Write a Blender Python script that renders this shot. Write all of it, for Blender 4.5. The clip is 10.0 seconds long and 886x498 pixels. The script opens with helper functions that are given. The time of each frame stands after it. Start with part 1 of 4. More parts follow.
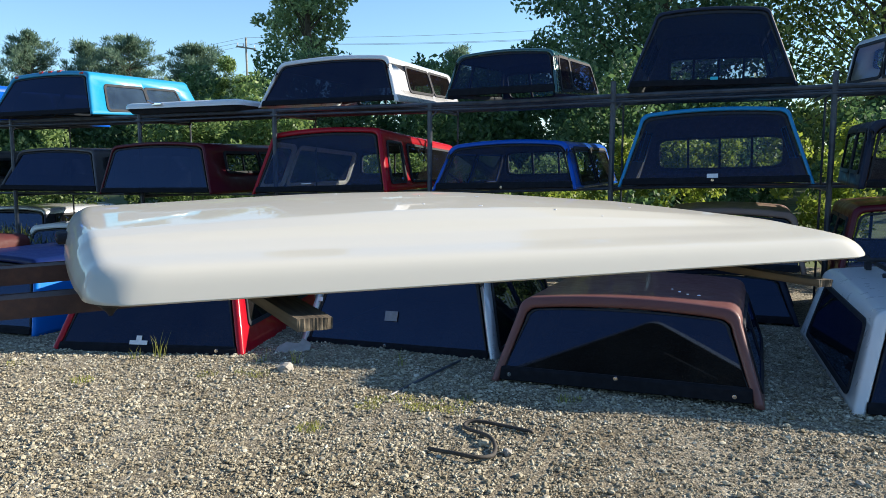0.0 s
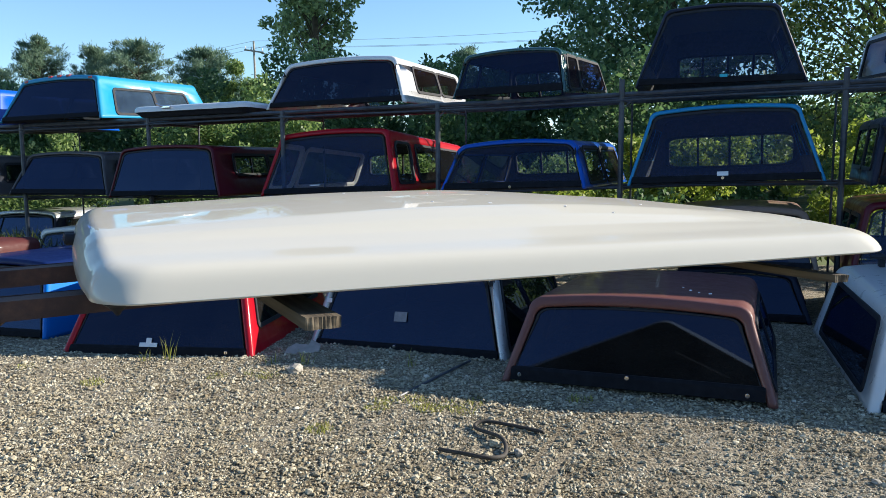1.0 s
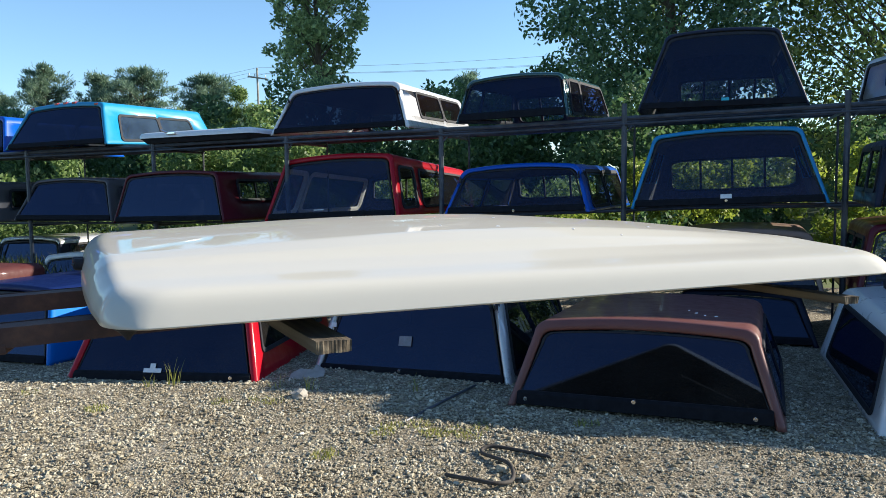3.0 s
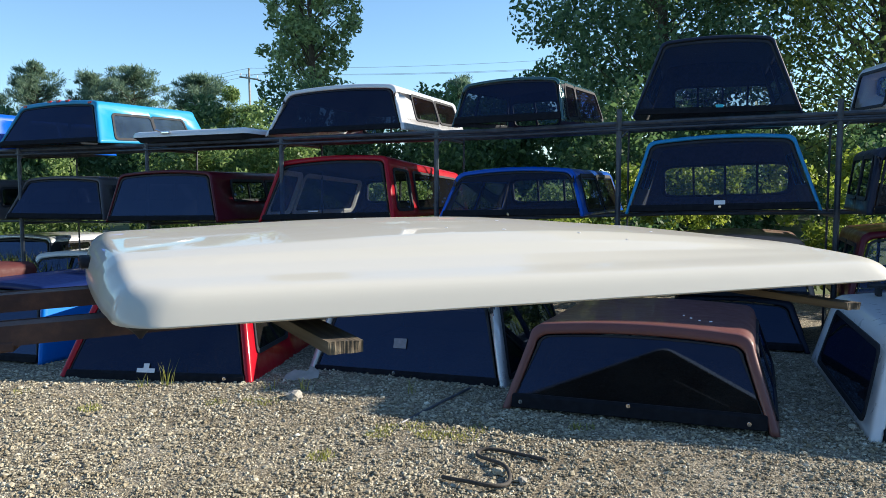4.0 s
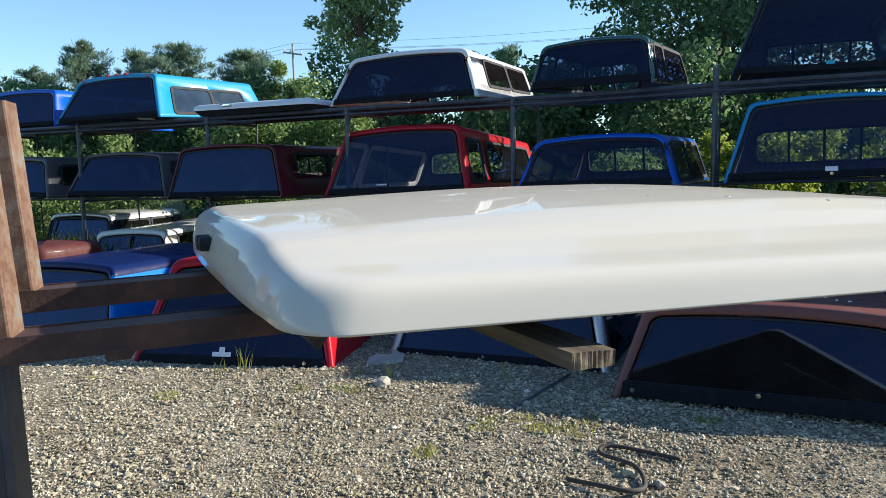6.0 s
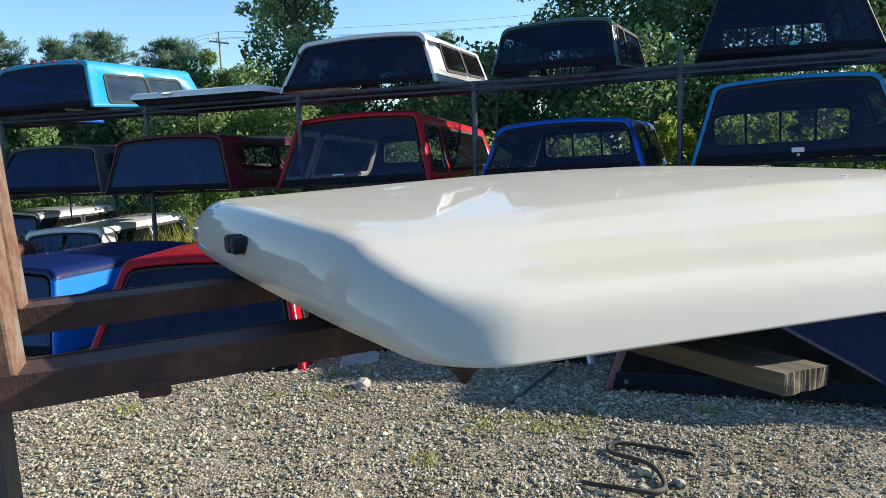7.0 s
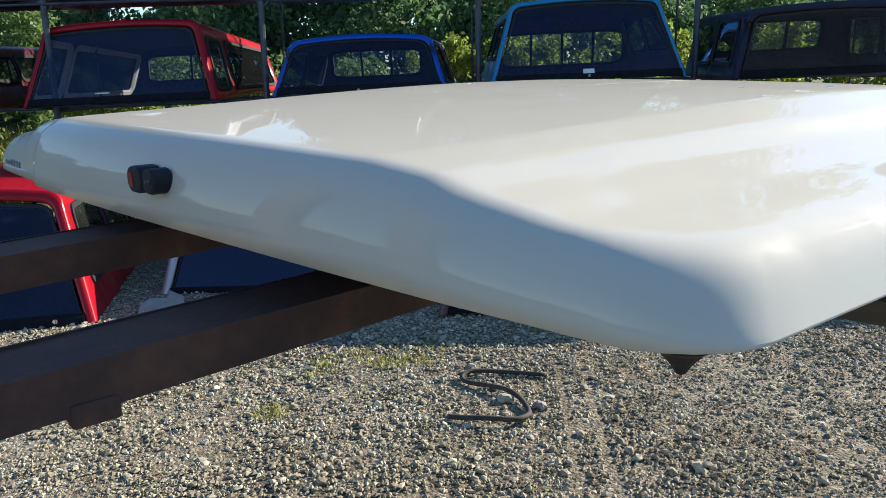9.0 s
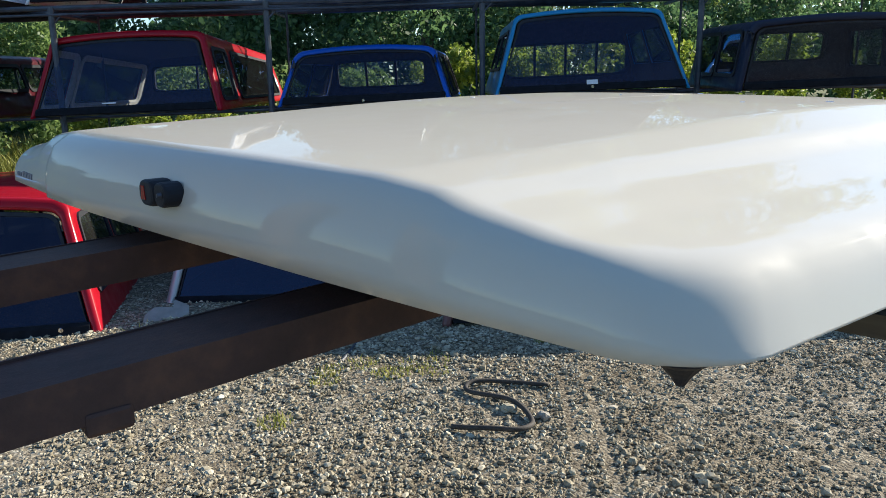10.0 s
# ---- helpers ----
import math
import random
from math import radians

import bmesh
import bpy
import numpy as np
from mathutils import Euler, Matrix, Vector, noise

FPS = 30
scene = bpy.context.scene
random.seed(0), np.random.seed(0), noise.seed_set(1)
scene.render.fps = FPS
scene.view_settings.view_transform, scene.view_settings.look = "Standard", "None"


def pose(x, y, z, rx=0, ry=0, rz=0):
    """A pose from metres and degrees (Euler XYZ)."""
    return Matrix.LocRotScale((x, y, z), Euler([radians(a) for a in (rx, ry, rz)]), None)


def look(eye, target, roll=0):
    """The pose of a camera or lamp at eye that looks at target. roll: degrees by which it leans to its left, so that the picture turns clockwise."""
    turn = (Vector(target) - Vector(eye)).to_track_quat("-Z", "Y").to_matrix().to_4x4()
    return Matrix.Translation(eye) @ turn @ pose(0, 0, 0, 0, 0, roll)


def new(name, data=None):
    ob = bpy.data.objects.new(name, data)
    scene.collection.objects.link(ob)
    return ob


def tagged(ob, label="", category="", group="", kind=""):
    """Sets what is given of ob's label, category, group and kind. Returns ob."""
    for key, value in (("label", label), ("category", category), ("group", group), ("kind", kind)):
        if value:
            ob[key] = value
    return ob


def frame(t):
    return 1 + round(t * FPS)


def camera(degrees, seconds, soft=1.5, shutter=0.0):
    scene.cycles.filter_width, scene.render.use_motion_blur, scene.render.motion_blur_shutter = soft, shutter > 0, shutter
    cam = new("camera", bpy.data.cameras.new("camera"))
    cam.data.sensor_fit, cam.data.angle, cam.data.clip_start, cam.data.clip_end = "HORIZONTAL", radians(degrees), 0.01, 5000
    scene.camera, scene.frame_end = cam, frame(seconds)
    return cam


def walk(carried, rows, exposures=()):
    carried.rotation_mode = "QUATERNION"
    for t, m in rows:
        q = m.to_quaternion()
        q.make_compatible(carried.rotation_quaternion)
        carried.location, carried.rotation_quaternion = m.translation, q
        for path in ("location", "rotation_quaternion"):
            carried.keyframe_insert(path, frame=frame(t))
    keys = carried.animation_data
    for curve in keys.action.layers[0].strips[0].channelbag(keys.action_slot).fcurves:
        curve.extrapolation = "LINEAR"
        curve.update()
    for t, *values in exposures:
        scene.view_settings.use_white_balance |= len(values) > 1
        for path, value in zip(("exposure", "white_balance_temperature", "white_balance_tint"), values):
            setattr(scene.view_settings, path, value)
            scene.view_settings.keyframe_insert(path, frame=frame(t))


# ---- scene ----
cam = camera(60.6, 10.0, soft=0.7)
PATH = [
    (0, (0.1, 0.086, 1.488), (0.067, 2.074, 1.266), -0.6),
    (0.5, (0.1, 0.095, 1.481), (0.057, 2.082, 1.257), -1.0),
    (1, (0.098, 0.106, 1.476), (0.042, 2.093, 1.258), -1.1),
    (1.5, (0.093, 0.101, 1.472), (0.029, 2.09, 1.272), -1.3),
    (2, (0.091, 0.105, 1.475), (0.026, 2.095, 1.292), -1.4),
    (2.5, (0.086, 0.109, 1.474), (0.02, 2.101, 1.308), -1.5),
    (4, (0.033, 0.091, 1.474), (-0.001, 2.085, 1.327), -0.7),
    (4.5, (-0.033, 0.1, 1.465), (-0.054, 2.092, 1.293), -0.5),
    (5, (-0.121, 0.182, 1.455), (-0.16, 2.173, 1.263), -0.5),
    (5.5, (-0.203, 0.359, 1.452), (-0.349, 2.345, 1.266), -1.2),
    (5.7, (-0.253, 0.44, 1.447), (-0.423, 2.423, 1.251), -1.4),
    (6.8, (-0.62, 0.719, 1.457), (-0.608, 2.705, 1.221), -2.3),
    (7, (-0.661, 0.795, 1.442), (-0.631, 2.78, 1.196), -2.5),
    (7.5, (-0.749, 1.006, 1.426), (-0.604, 2.976, 1.111), -2.9),
    (8, (-0.875, 1.133, 1.422), (-0.398, 3.034, 1.024), -1.6),
    (8.5, (-0.979, 1.171, 1.424), (-0.391, 3.029, 0.972), -1.7),
    (9, (-0.993, 1.173, 1.423), (-0.365, 3.014, 0.957), -1.7),
    (9.5, (-1.004, 1.168, 1.425), (-0.377, 3.01, 0.963), -1.8),
    (10, (-1.001, 1.157, 1.432), (-0.379, 3.006, 0.99), -1.6),
]
walk(cam, [(t, look(eye, target, roll)) for t, eye, target, roll in PATH], [(0, 1.06), (7.0, 1.06), (8.0, 1.07), (10, 1.02)])

# ---- light: clear evening sky, low sun ahead to the right ----
SUN_AZ, SUN_EL = 12.5, 24.5  # degrees, azimuth from +x towards +y
scene.view_settings.exposure = 1.06
world = bpy.data.worlds.new("world")
scene.world = world
world.use_nodes = True
wn = world.node_tree.nodes
sky = wn.new("ShaderNodeTexSky")
sky.sky_type = "NISHITA"
sky.sun_disc = False
sky.sun_elevation = radians(SUN_EL)
sky.sun_rotation = radians(90 - SUN_AZ)
sky.altitude, sky.air_density, sky.dust_density, sky.ozone_density = 100, 1.0, 0.1, 2.2
wn["Background"].inputs["Strength"].default_value = 0.096
tint = wn.new("ShaderNodeMix")
tint.data_type, tint.blend_type = "RGBA", "MULTIPLY"
tint.inputs["Factor"].default_value = 1.0
tint.inputs["B"].default_value = (0.84, 1.0, 1.11, 1)  # a deep, clean evening blue
world.node_tree.links.new(sky.outputs[0], tint.inputs["A"])
world.node_tree.links.new(tint.outputs["Result"], wn["Background"].inputs["Color"])
sun_data = bpy.data.lights.new("sun", "SUN")
sun_data.energy, sun_data.angle, sun_data.color = 5.0, radians(0.53), (1.0, 0.91, 0.77)
sun = new("sun", sun_data)
ce = math.cos(radians(SUN_EL))
SUN_DIR = Vector((ce * math.cos(radians(SUN_AZ)), ce * math.sin(radians(SUN_AZ)), math.sin(radians(SUN_EL))))
sun.matrix_world = look(SUN_DIR * 30, (0, 0, 0))


# ---- materials ----
def mat_base(name):
    m = bpy.data.materials.new(name)
    m.use_nodes = True
    nt = m.node_tree
    return m, nt, nt.nodes["Principled BSDF"]


def noise_node(nt, scale, detail=4.0, rough=0.6, coord="Object"):
    tc = nt.nodes.new("ShaderNodeTexCoord")
    n = nt.nodes.new("ShaderNodeTexNoise")
    n.inputs["Scale"].default_value, n.inputs["Detail"].default_value, n.inputs["Roughness"].default_value = scale, detail, rough
    nt.links.new(tc.outputs[coord], n.inputs["Vector"])
    return n


def ramp(nt, fac, stops):
    r = nt.nodes.new("ShaderNodeValToRGB")
    while len(r.color_ramp.elements) < len(stops):
        r.color_ramp.elements.new(0.5)
    for e, (p, c) in zip(r.color_ramp.elements, stops):
        e.position, e.color = p, (*c, 1) if len(c) == 3 else c
    nt.links.new(fac, r.inputs["Fac"])
    return r


def mul(c, k):
    return tuple(min(1, v * k) for v in c)


def bump(nt, height, p, strength, distance):
    b = nt.nodes.new("ShaderNodeBump")
    b.inputs["Strength"].default_value, b.inputs["Distance"].default_value = strength, distance
    nt.links.new(height, b.inputs["Height"])
    nt.links.new(b.outputs["Normal"], p.inputs["Normal"])
    return b


def paint(name, col, rough=0.3, coat=0.6, dust=0.25, metal=0.0, ripple=0.15, coat_rough=0.06, spec=0.4):
    """Car paint with a thin, patchy film of dust and faint ripples."""
    m, nt, p = mat_base(name)
    n1 = noise_node(nt, 2.3, 6)
    dusty = tuple(c * (1 - dust) + d * dust for c, d in zip(col, (0.3, 0.28, 0.25)))
    r = ramp(nt, n1.outputs["Fac"], [(0.35, col), (0.75, dusty)])
    nt.links.new(r.outputs["Color"], p.inputs["Base Color"])
    n2 = noise_node(nt, 9, 8, 0.7)
    rr = ramp(nt, n2.outputs["Fac"], [(0.3, (rough * 0.75,) * 3), (0.8, (min(1, rough * 1.5),) * 3)])
    nt.links.new(rr.outputs["Color"], p.inputs["Roughness"])
    p.inputs["Metallic"].default_value = metal
    p.inputs["Specular IOR Level"].default_value = spec
    p.inputs["Coat Weight"].default_value, p.inputs["Coat Roughness"].default_value = coat, coat_rough
    n3 = noise_node(nt, 1.2, 2)
    bump(nt, n3.outputs["Fac"], p, ripple, 0.02)
    return m


def plain(name, col, rough=0.6, metal=0.0, vary=0.25, scale=14.0, bumpy=0.1):
    m, nt, p = mat_base(name)
    n1 = noise_node(nt, scale, 6)
    r = ramp(nt, n1.outputs["Fac"], [(0.3, mul(col, 1 - vary)), (0.72, mul(col, 1 + vary))])
    nt.links.new(r.outputs["Color"], p.inputs["Base Color"])
    p.inputs["Roughness"].default_value, p.inputs["Metallic"].default_value = rough, metal
    if bumpy:
        n2 = noise_node(nt, scale * 5, 4)
        bump(nt, n2.outputs["Fac"], p, bumpy, 0.01)
    return m


def glass(name, tint, gloss=0.02, film_max=0.014, film_col=(0.45, 0.43, 0.42), slant=0.92):
    """A tinted pane: what lies behind shows through its tint, and it mirrors more at a slant."""
    m = bpy.data.materials.new(name)
    m.use_nodes = True
    nt = m.node_tree
    nt.nodes.clear()
    out = nt.nodes.new("ShaderNodeOutputMaterial")
    tr, gl, mix, lw = (nt.nodes.new(k) for k in ("ShaderNodeBsdfTransparent", "ShaderNodeBsdfGlossy", "ShaderNodeMixShader", "ShaderNodeLayerWeight"))
    tr.inputs["Color"].default_value = (*tint, 1)
    gl.inputs["Roughness"].default_value = gloss
    gl.inputs["Color"].default_value = (0.32, 0.5, 1.0, 1)  # blue of the mirrored sky, put into the reflection's colour
    lw.inputs["Blend"].default_value = 0.5
    pw, ma = nt.nodes.new("ShaderNodeMath"), nt.nodes.new("ShaderNodeMath")
    pw.operation, ma.operation = "POWER", "MULTIPLY_ADD"
    pw.inputs[1].default_value = 5.0
    ma.inputs[1].default_value, ma.inputs[2].default_value = slant, 0.044
    nt.links.new(lw.outputs["Facing"], pw.inputs[0])
    nt.links.new(pw.outputs[0], ma.inputs[0])
    nt.links.new(ma.outputs[0], mix.inputs[0])
    nt.links.new(tr.outputs[0], mix.inputs[1])
    nt.links.new(gl.outputs[0], mix.inputs[2])
    # a thin uneven film of dust
    df, film = nt.nodes.new("ShaderNodeBsdfDiffuse"), nt.nodes.new("ShaderNodeMixShader")
    df.inputs["Color"].default_value = (*film_col, 1)
    n1 = noise_node(nt, 3.5, 8, 0.7)
    rd = ramp(nt, n1.outputs["Fac"], [(0.3, (film_max * 0.35,) * 3), (0.75, (film_max,) * 3)])
    nt.links.new(rd.outputs["Color"], film.inputs[0])
    nt.links.new(mix.outputs[0], film.inputs[1])
    nt.links.new(df.outputs[0], film.inputs[2])
    nt.links.new(film.outputs[0], out.inputs[0])
    return m


M_WHITE = paint("pearl_white_paint", (0.555, 0.53, 0.46), 0.6, 0.6, 0.04, 0.0, 0.03, 0.03, 0.04)
M_WHITE.node_tree.nodes["Principled BSDF"].inputs["Coat IOR"].default_value = 1.45
M_CAPWHITE = paint("white_paint", (0.66, 0.67, 0.69), 0.3, 0.6, 0.12)
M_TURQ = paint("turquoise_paint", (0.012, 0.23, 0.42), 0.4, 0.35, 0.0, spec=0.2)
M_ROYAL = paint("royal_blue_paint", (0.0, 0.075, 0.42), 0.35, 0.3, 0.0, spec=0.2)
# Darker copy of the azure: a roof's shade put into its colour.
M_BLUESHADE = paint("shaded_blue_paint", (0.004, 0.013, 0.075), 0.45, 0.12, 0.0, spec=0.1)
M_AZURE = paint("azure_paint", (0.0, 0.15, 0.55), 0.45, 0.25, 0.0, spec=0.1)
M_LBLUE = paint("bright_blue_paint", (0.01, 0.21, 0.45), 0.4, 0.3, 0.0, spec=0.2)
M_RED = paint("red_paint", (0.34, 0.004, 0.014), 0.4, 0.35, 0.0, spec=0.1)
M_PLUM = paint("dark_red_paint", (0.08, 0.005, 0.013), 0.4, 0.2, 0.0, spec=0.2)
M_BROWN = paint("faded_brown_paint", (0.145, 0.055, 0.05), 0.45, 0.2, 0.1, spec=0.25)
M_GREEN = paint("dark_green_paint", (0.014, 0.07, 0.075), 0.25, 0.8, 0.04)
M_BLACK = paint("black_paint", (0.019, 0.026, 0.05), 0.5, 0.06, 0.0, spec=0.12)
M_GREY = paint("grey_paint", (0.09, 0.085, 0.095), 0.4, 0.2, 0.05, spec=0.2)
M_SILVER = paint("silver_paint", (0.5, 0.51, 0.53), 0.3, 0.6, 0.1, 0.3)
M_TAN = paint("tan_paint", (0.2, 0.13, 0.105), 0.5, 0.1, 0.1, spec=0.2)
M_LINER = plain("grey_headliner", (0.05, 0.049, 0.055), 0.95, 0, 0.3, 30, 0.3)
M_LINERTAN = plain("tan_headliner", (0.46, 0.42, 0.38), 0.95, 0, 0.2, 30, 0.3)
M_RUBBER = plain("black_rubber", (0.022, 0.024, 0.03), 0.6, 0, 0.3, 20, 0.1)
M_RUBBER.node_tree.nodes["Principled BSDF"].inputs["Specular IOR Level"].default_value = 0.2
M_RAIL = plain("dark_painted_steel", (0.065, 0.073, 0.09), 0.5, 0.3, 0.4, 9, 0.15)
M_SEAL = plain("matt_black_seal", (0.013, 0.014, 0.018), 0.9, 0, 0.3, 20, 0.1)
M_SEAL.node_tree.nodes["Principled BSDF"].inputs["Specular IOR Level"].default_value = 0.08
M_CHROME = plain("chrome", (0.7, 0.7, 0.72), 0.15, 1.0, 0.1, 20, 0)
M_STICKER = plain("white_sticker", (0.7, 0.7, 0.72), 0.5, 0, 0.1, 40, 0)
M_GREYTAG = plain("grey_sticker", (0.2, 0.2, 0.23), 0.5, 0, 0.15, 40, 0)
M_CYANTAG = plain("cyan_sticker", (0.03, 0.4, 0.5), 0.5, 0, 0.1, 40, 0)
M_REDLENS = plain("red_lens", (0.28, 0.008, 0.008), 0.15, 0, 0.1, 40, 0)
M_TINT = glass("tinted_glass", (0.2, 0.24, 0.32))
M_DARKTINT = glass("dark_tinted_glass", (0.02, 0.03, 0.055), 0.02, 0.032)
M_LIGHTTINT = glass("light_tinted_glass", (0.54, 0.59, 0.65))
M_DUSTYPANE = glass("dusty_grey_glass", (0.3, 0.34, 0.38), 0.05, 0.34, (0.12, 0.2, 0.29))
M_CLEAR = glass("clear_glass", (0.74, 0.78, 0.76), slant=0.3)


# ---- mesh helpers ----
def part(name, bm, material, parent=None, label="", smooth=False, mats=None):
    me = bpy.data.meshes.new(name)
    bmesh.ops.recalc_face_normals(bm, faces=bm.faces)
    bm.to_mesh(me)
    bm.free()
    if smooth:
        me.polygons.foreach_set("use_smooth", [True] * len(me.polygons))
    for mm in mats or [material]:
        me.materials.append(mm)
    ob = new(name, me)
    if parent:
        ob.parent = parent
    if label:
        ob["label"] = label
    return ob


def empty(name, m):
    e = new(name)
    e.matrix_world = m
    return e


def box(bm, x0, x1, y0, y1, z0, z1, bevel=0.0):
    vs = [bm.verts.new((x, y, z)) for x in (x0, x1) for y in (y0, y1) for z in (z0, z1)]
    fs = [bm.faces.new([vs[i] for i in f]) for f in ((0, 1, 3, 2), (4, 6, 7, 5), (0, 4, 5, 1), (2, 3, 7, 6), (0, 2, 6, 4), (1, 5, 7, 3))]
    if bevel:
        es = list({e for f in fs for e in f.edges})
        bmesh.ops.bevel(bm, geom=es, offset=bevel, segments=2, affect="EDGES", profile=0.5)
    return vs


def loft(bm, loops, closed=True):
    """Quads between loops of points of equal length."""
    rows = [[bm.verts.new(p) for p in lp] for lp in loops]
    n = len(rows[0])
    for a, b in zip(rows, rows[1:]):
        for i in range(n if closed else n - 1):
            j = (i + 1) % n
            bm.faces.new((a[i], a[j], b[j], b[i]))
    return rows


def tube(bm, pts, radius, n=8):
    """A round bar along points."""
    loops = []
    for i, p in enumerate(pts):
        p = Vector(p)
        d = (Vector(pts[min(i + 1, len(pts) - 1)]) - Vector(pts[max(i - 1, 0)])).normalized()
        a = d.orthogonal().normalized() if abs(d.z) > 0.9 else d.cross(Vector((0, 0, 1))).normalized()
        b = d.cross(a)
        r = radius[i] if isinstance(radius, (list, tuple)) else radius
        loops.append([p + r * (math.cos(2 * math.pi * k / n) * a + math.sin(2 * math.pi * k / n) * b) for k in range(n)])
    rows = loft(bm, loops)
    bm.faces.new(rows[0][::-1])
    bm.faces.new(rows[-1])


def rrect(u0, u1, v0, v1, r, n=4):
    pts = []
    for cu, cv, a0 in ((u1 - r, v1 - r, 0), (u0 + r, v1 - r, 90), (u0 + r, v0 + r, 180), (u1 - r, v0 + r, 270)):
        for k in range(n + 1):
            a = radians(a0 + 90 * k / n)
            pts.append((cu + r * math.cos(a), cv + r * math.sin(a)))
    return pts


def ground_z(x, y):
    xx = max(-7, min(7, x))
    return -0.012 - 0.008 * xx + 0.012 * (max(0, min(11, y)) - 4) + max(0, min(y, 40) - 11) * 0.03


# ---- truck caps ----
CAP = {}


def truck_cap(label, bl, br, z, H, length, body, inset=0.16, rear_lean=0.16, front_lean=0.12, crown=0.03, door="tint", edge=0.05,
              liner=None, side_windows=((0.12, 0.5), (0.54, 0.9)), front_bars=3, win=(0.34, 0.8), shoulder=0.1, side_glass=None, front_window=True,
              door_label="", rake=0.0, z_tilt=0.0, front=(0.68, 0.36, 0.82), roof=None, name="truck_cap", roll=0.0, shift=0.0, lower=None, sill=0.05, strut=False, front_glass=None, trim=None):
    """A pickup bed cap: bl and br are the ends of its rear lower edge."""
    bl, br = Vector(bl), Vector(br)
    W = (br - bl).length
    mid = (bl + br) / 2
    yaw = math.degrees(math.atan2(br.y - bl.y, br.x - bl.x))
    th = empty(name, pose(mid.x, mid.y, z, z_tilt, roll, yaw))
    tagged(th, label, "truck cap", "truck caps in the yard")
    CAP[th] = lambda x, y, zz: at(x, y, zz)
    liner = liner or M_LINER
    side_glass = side_glass if isinstance(side_glass, tuple) else (side_glass or M_TINT,) * 2
    hw, r = W / 2, shoulder

    def at(x, y, zz):
        f = zz / H
        return (x, y + rear_lean * f * (1 - y / length) - front_lean * f * (y / length), zz + rake * (y / length) * f)

    def side_x(zz):
        return hw - inset * (zz / H)

    zs = [0.0, 0.035, H * win[0], H * (win[0] + win[1]) / 2, H * win[1], H - r * 0.9]
    half = [(side_x(zz), zz) for zz in zs]
    for k in range(1, 6):
        a = radians(18 * k)
        half.append((side_x(H - r * 0.9) - r * (1 - math.cos(a)), H - r * 0.9 + r * 0.9 * math.sin(a)))
    xe = half[-1][0]
    for k in range(1, 5):
        q = xe * (1 - k / 4)
        half.append((q, H + crown * (1 - (q / xe) ** 2)))
    prof = [(-x, zz) for x, zz in half] + [(x, zz) for x, zz in half[-2::-1]]
    n = len(prof)
    ys = sorted({0.0, 0.04, length - 0.04, length, *[length * v for w in side_windows for v in w], length * 0.52})
    bm = bmesh.new()
    rows = [[bm.verts.new(at(x, y, zz)) for x, zz in prof] for y in ys]
    wins = [(length * a, length * b) for a, b in side_windows]
    for i, (ya, yb) in enumerate(zip(ys, ys[1:])):
        inside = any(ya >= a - 1e-6 and yb <= b + 1e-6 for a, b in wins)
        for j in range(n - 1):
            seg = j if j < n // 2 else n - 2 - j
            if inside and seg in (2, 3):
                continue
            bm.faces.new((rows[i][j], rows[i][j + 1], rows[i + 1][j + 1], rows[i + 1][j]))
    # rear return of the shell round the door
    inner = []
    for x, zz in prof:
        sx = (hw - edge) / hw
        sz = (H - edge * 1.15) / H
        inner.append((x * sx, max(0.0, zz * sz)))
    ring = rows[0]
    for q, dy in ((0.12, -0.01), (0.35, -0.018), (0.65, -0.018), (0.88, -0.01), (1.0, 0.004)):
        nxt = [bm.verts.new(at(xa + (xb - xa) * q, dy, za + (zb - za) * q)) for (xa, za), (xb, zb) in zip(prof, inner)]
        for j in range(n - 1):
            bm.faces.new((ring[j], ring[j + 1], nxt[j + 1], nxt[j]))
        ring = nxt
    # front wall round its window, welded to the shell
    fw, f0, f1 = hw * front[0], H * front[1], H * front[2]
    fc, fx = (f0 + f1) / 2, hw * shift

    def angle(x, zz):
        return math.atan2((zz - fc) / (H * 0.5), (x - fx) / hw) % (2 * math.pi)
    rim = [(angle(x, zz), v) for (x, zz), v in zip(prof, rows[-1])]
    rim += [(angle(x, 0.0), bm.verts.new(at(x, length, 0.0))) for x in [hw * (k / 4 - 0.75) for k in range(7)]]
    rim.sort(key=lambda q: q[0])
    hole, hv = [], []
    for k in range(72):
        ang = 2 * math.pi * (k + 0.5) / 72
        cx, cs = math.cos(ang) * hw, math.sin(ang) * H * 0.5
        kk = (abs(cx / fw) ** 9 + abs(cs / ((f1 - f0) / 2)) ** 9) ** (-1 / 9)
        hole.append((fx + cx * kk, fc + cs * kk))
        hv.append((ang, bm.verts.new(at(hole[-1][0], length, hole[-1][1]))))
    i = j = 0
    while i < len(rim) or j < 72:
        ri, hj = rim[i % len(rim)][1], hv[j % 72][1]
        if j >= 72 or (i < len(rim) and rim[i][0] < hv[j][0]):
            bm.faces.new((ri, rim[(i + 1) % len(rim)][1], hj))
            i += 1
        else:
            bm.faces.new((ri, hv[(j + 1) % 72][1], hj))
            j += 1
    if not front_window:
        bm.faces.new([v for _, v in hv])
    for e in bm.edges:
        e.smooth = len(e.link_faces) != 2 or e.calc_face_angle() < radians(52)
    shell = part("shell", bm, body, th, mats=[body, liner, roof or body, lower or body], smooth=True)
    if roof:
        for f in shell.data.polygons:
            if f.center.z > H - shoulder * 0.8:
                f.material_index = 2
    if lower:
        for f in shell.data.polygons:
            if f.center.z < H * win[0] and f.center.y > 0.05 and abs(f.center.x) > hw * 0.6:
                f.material_index = 3
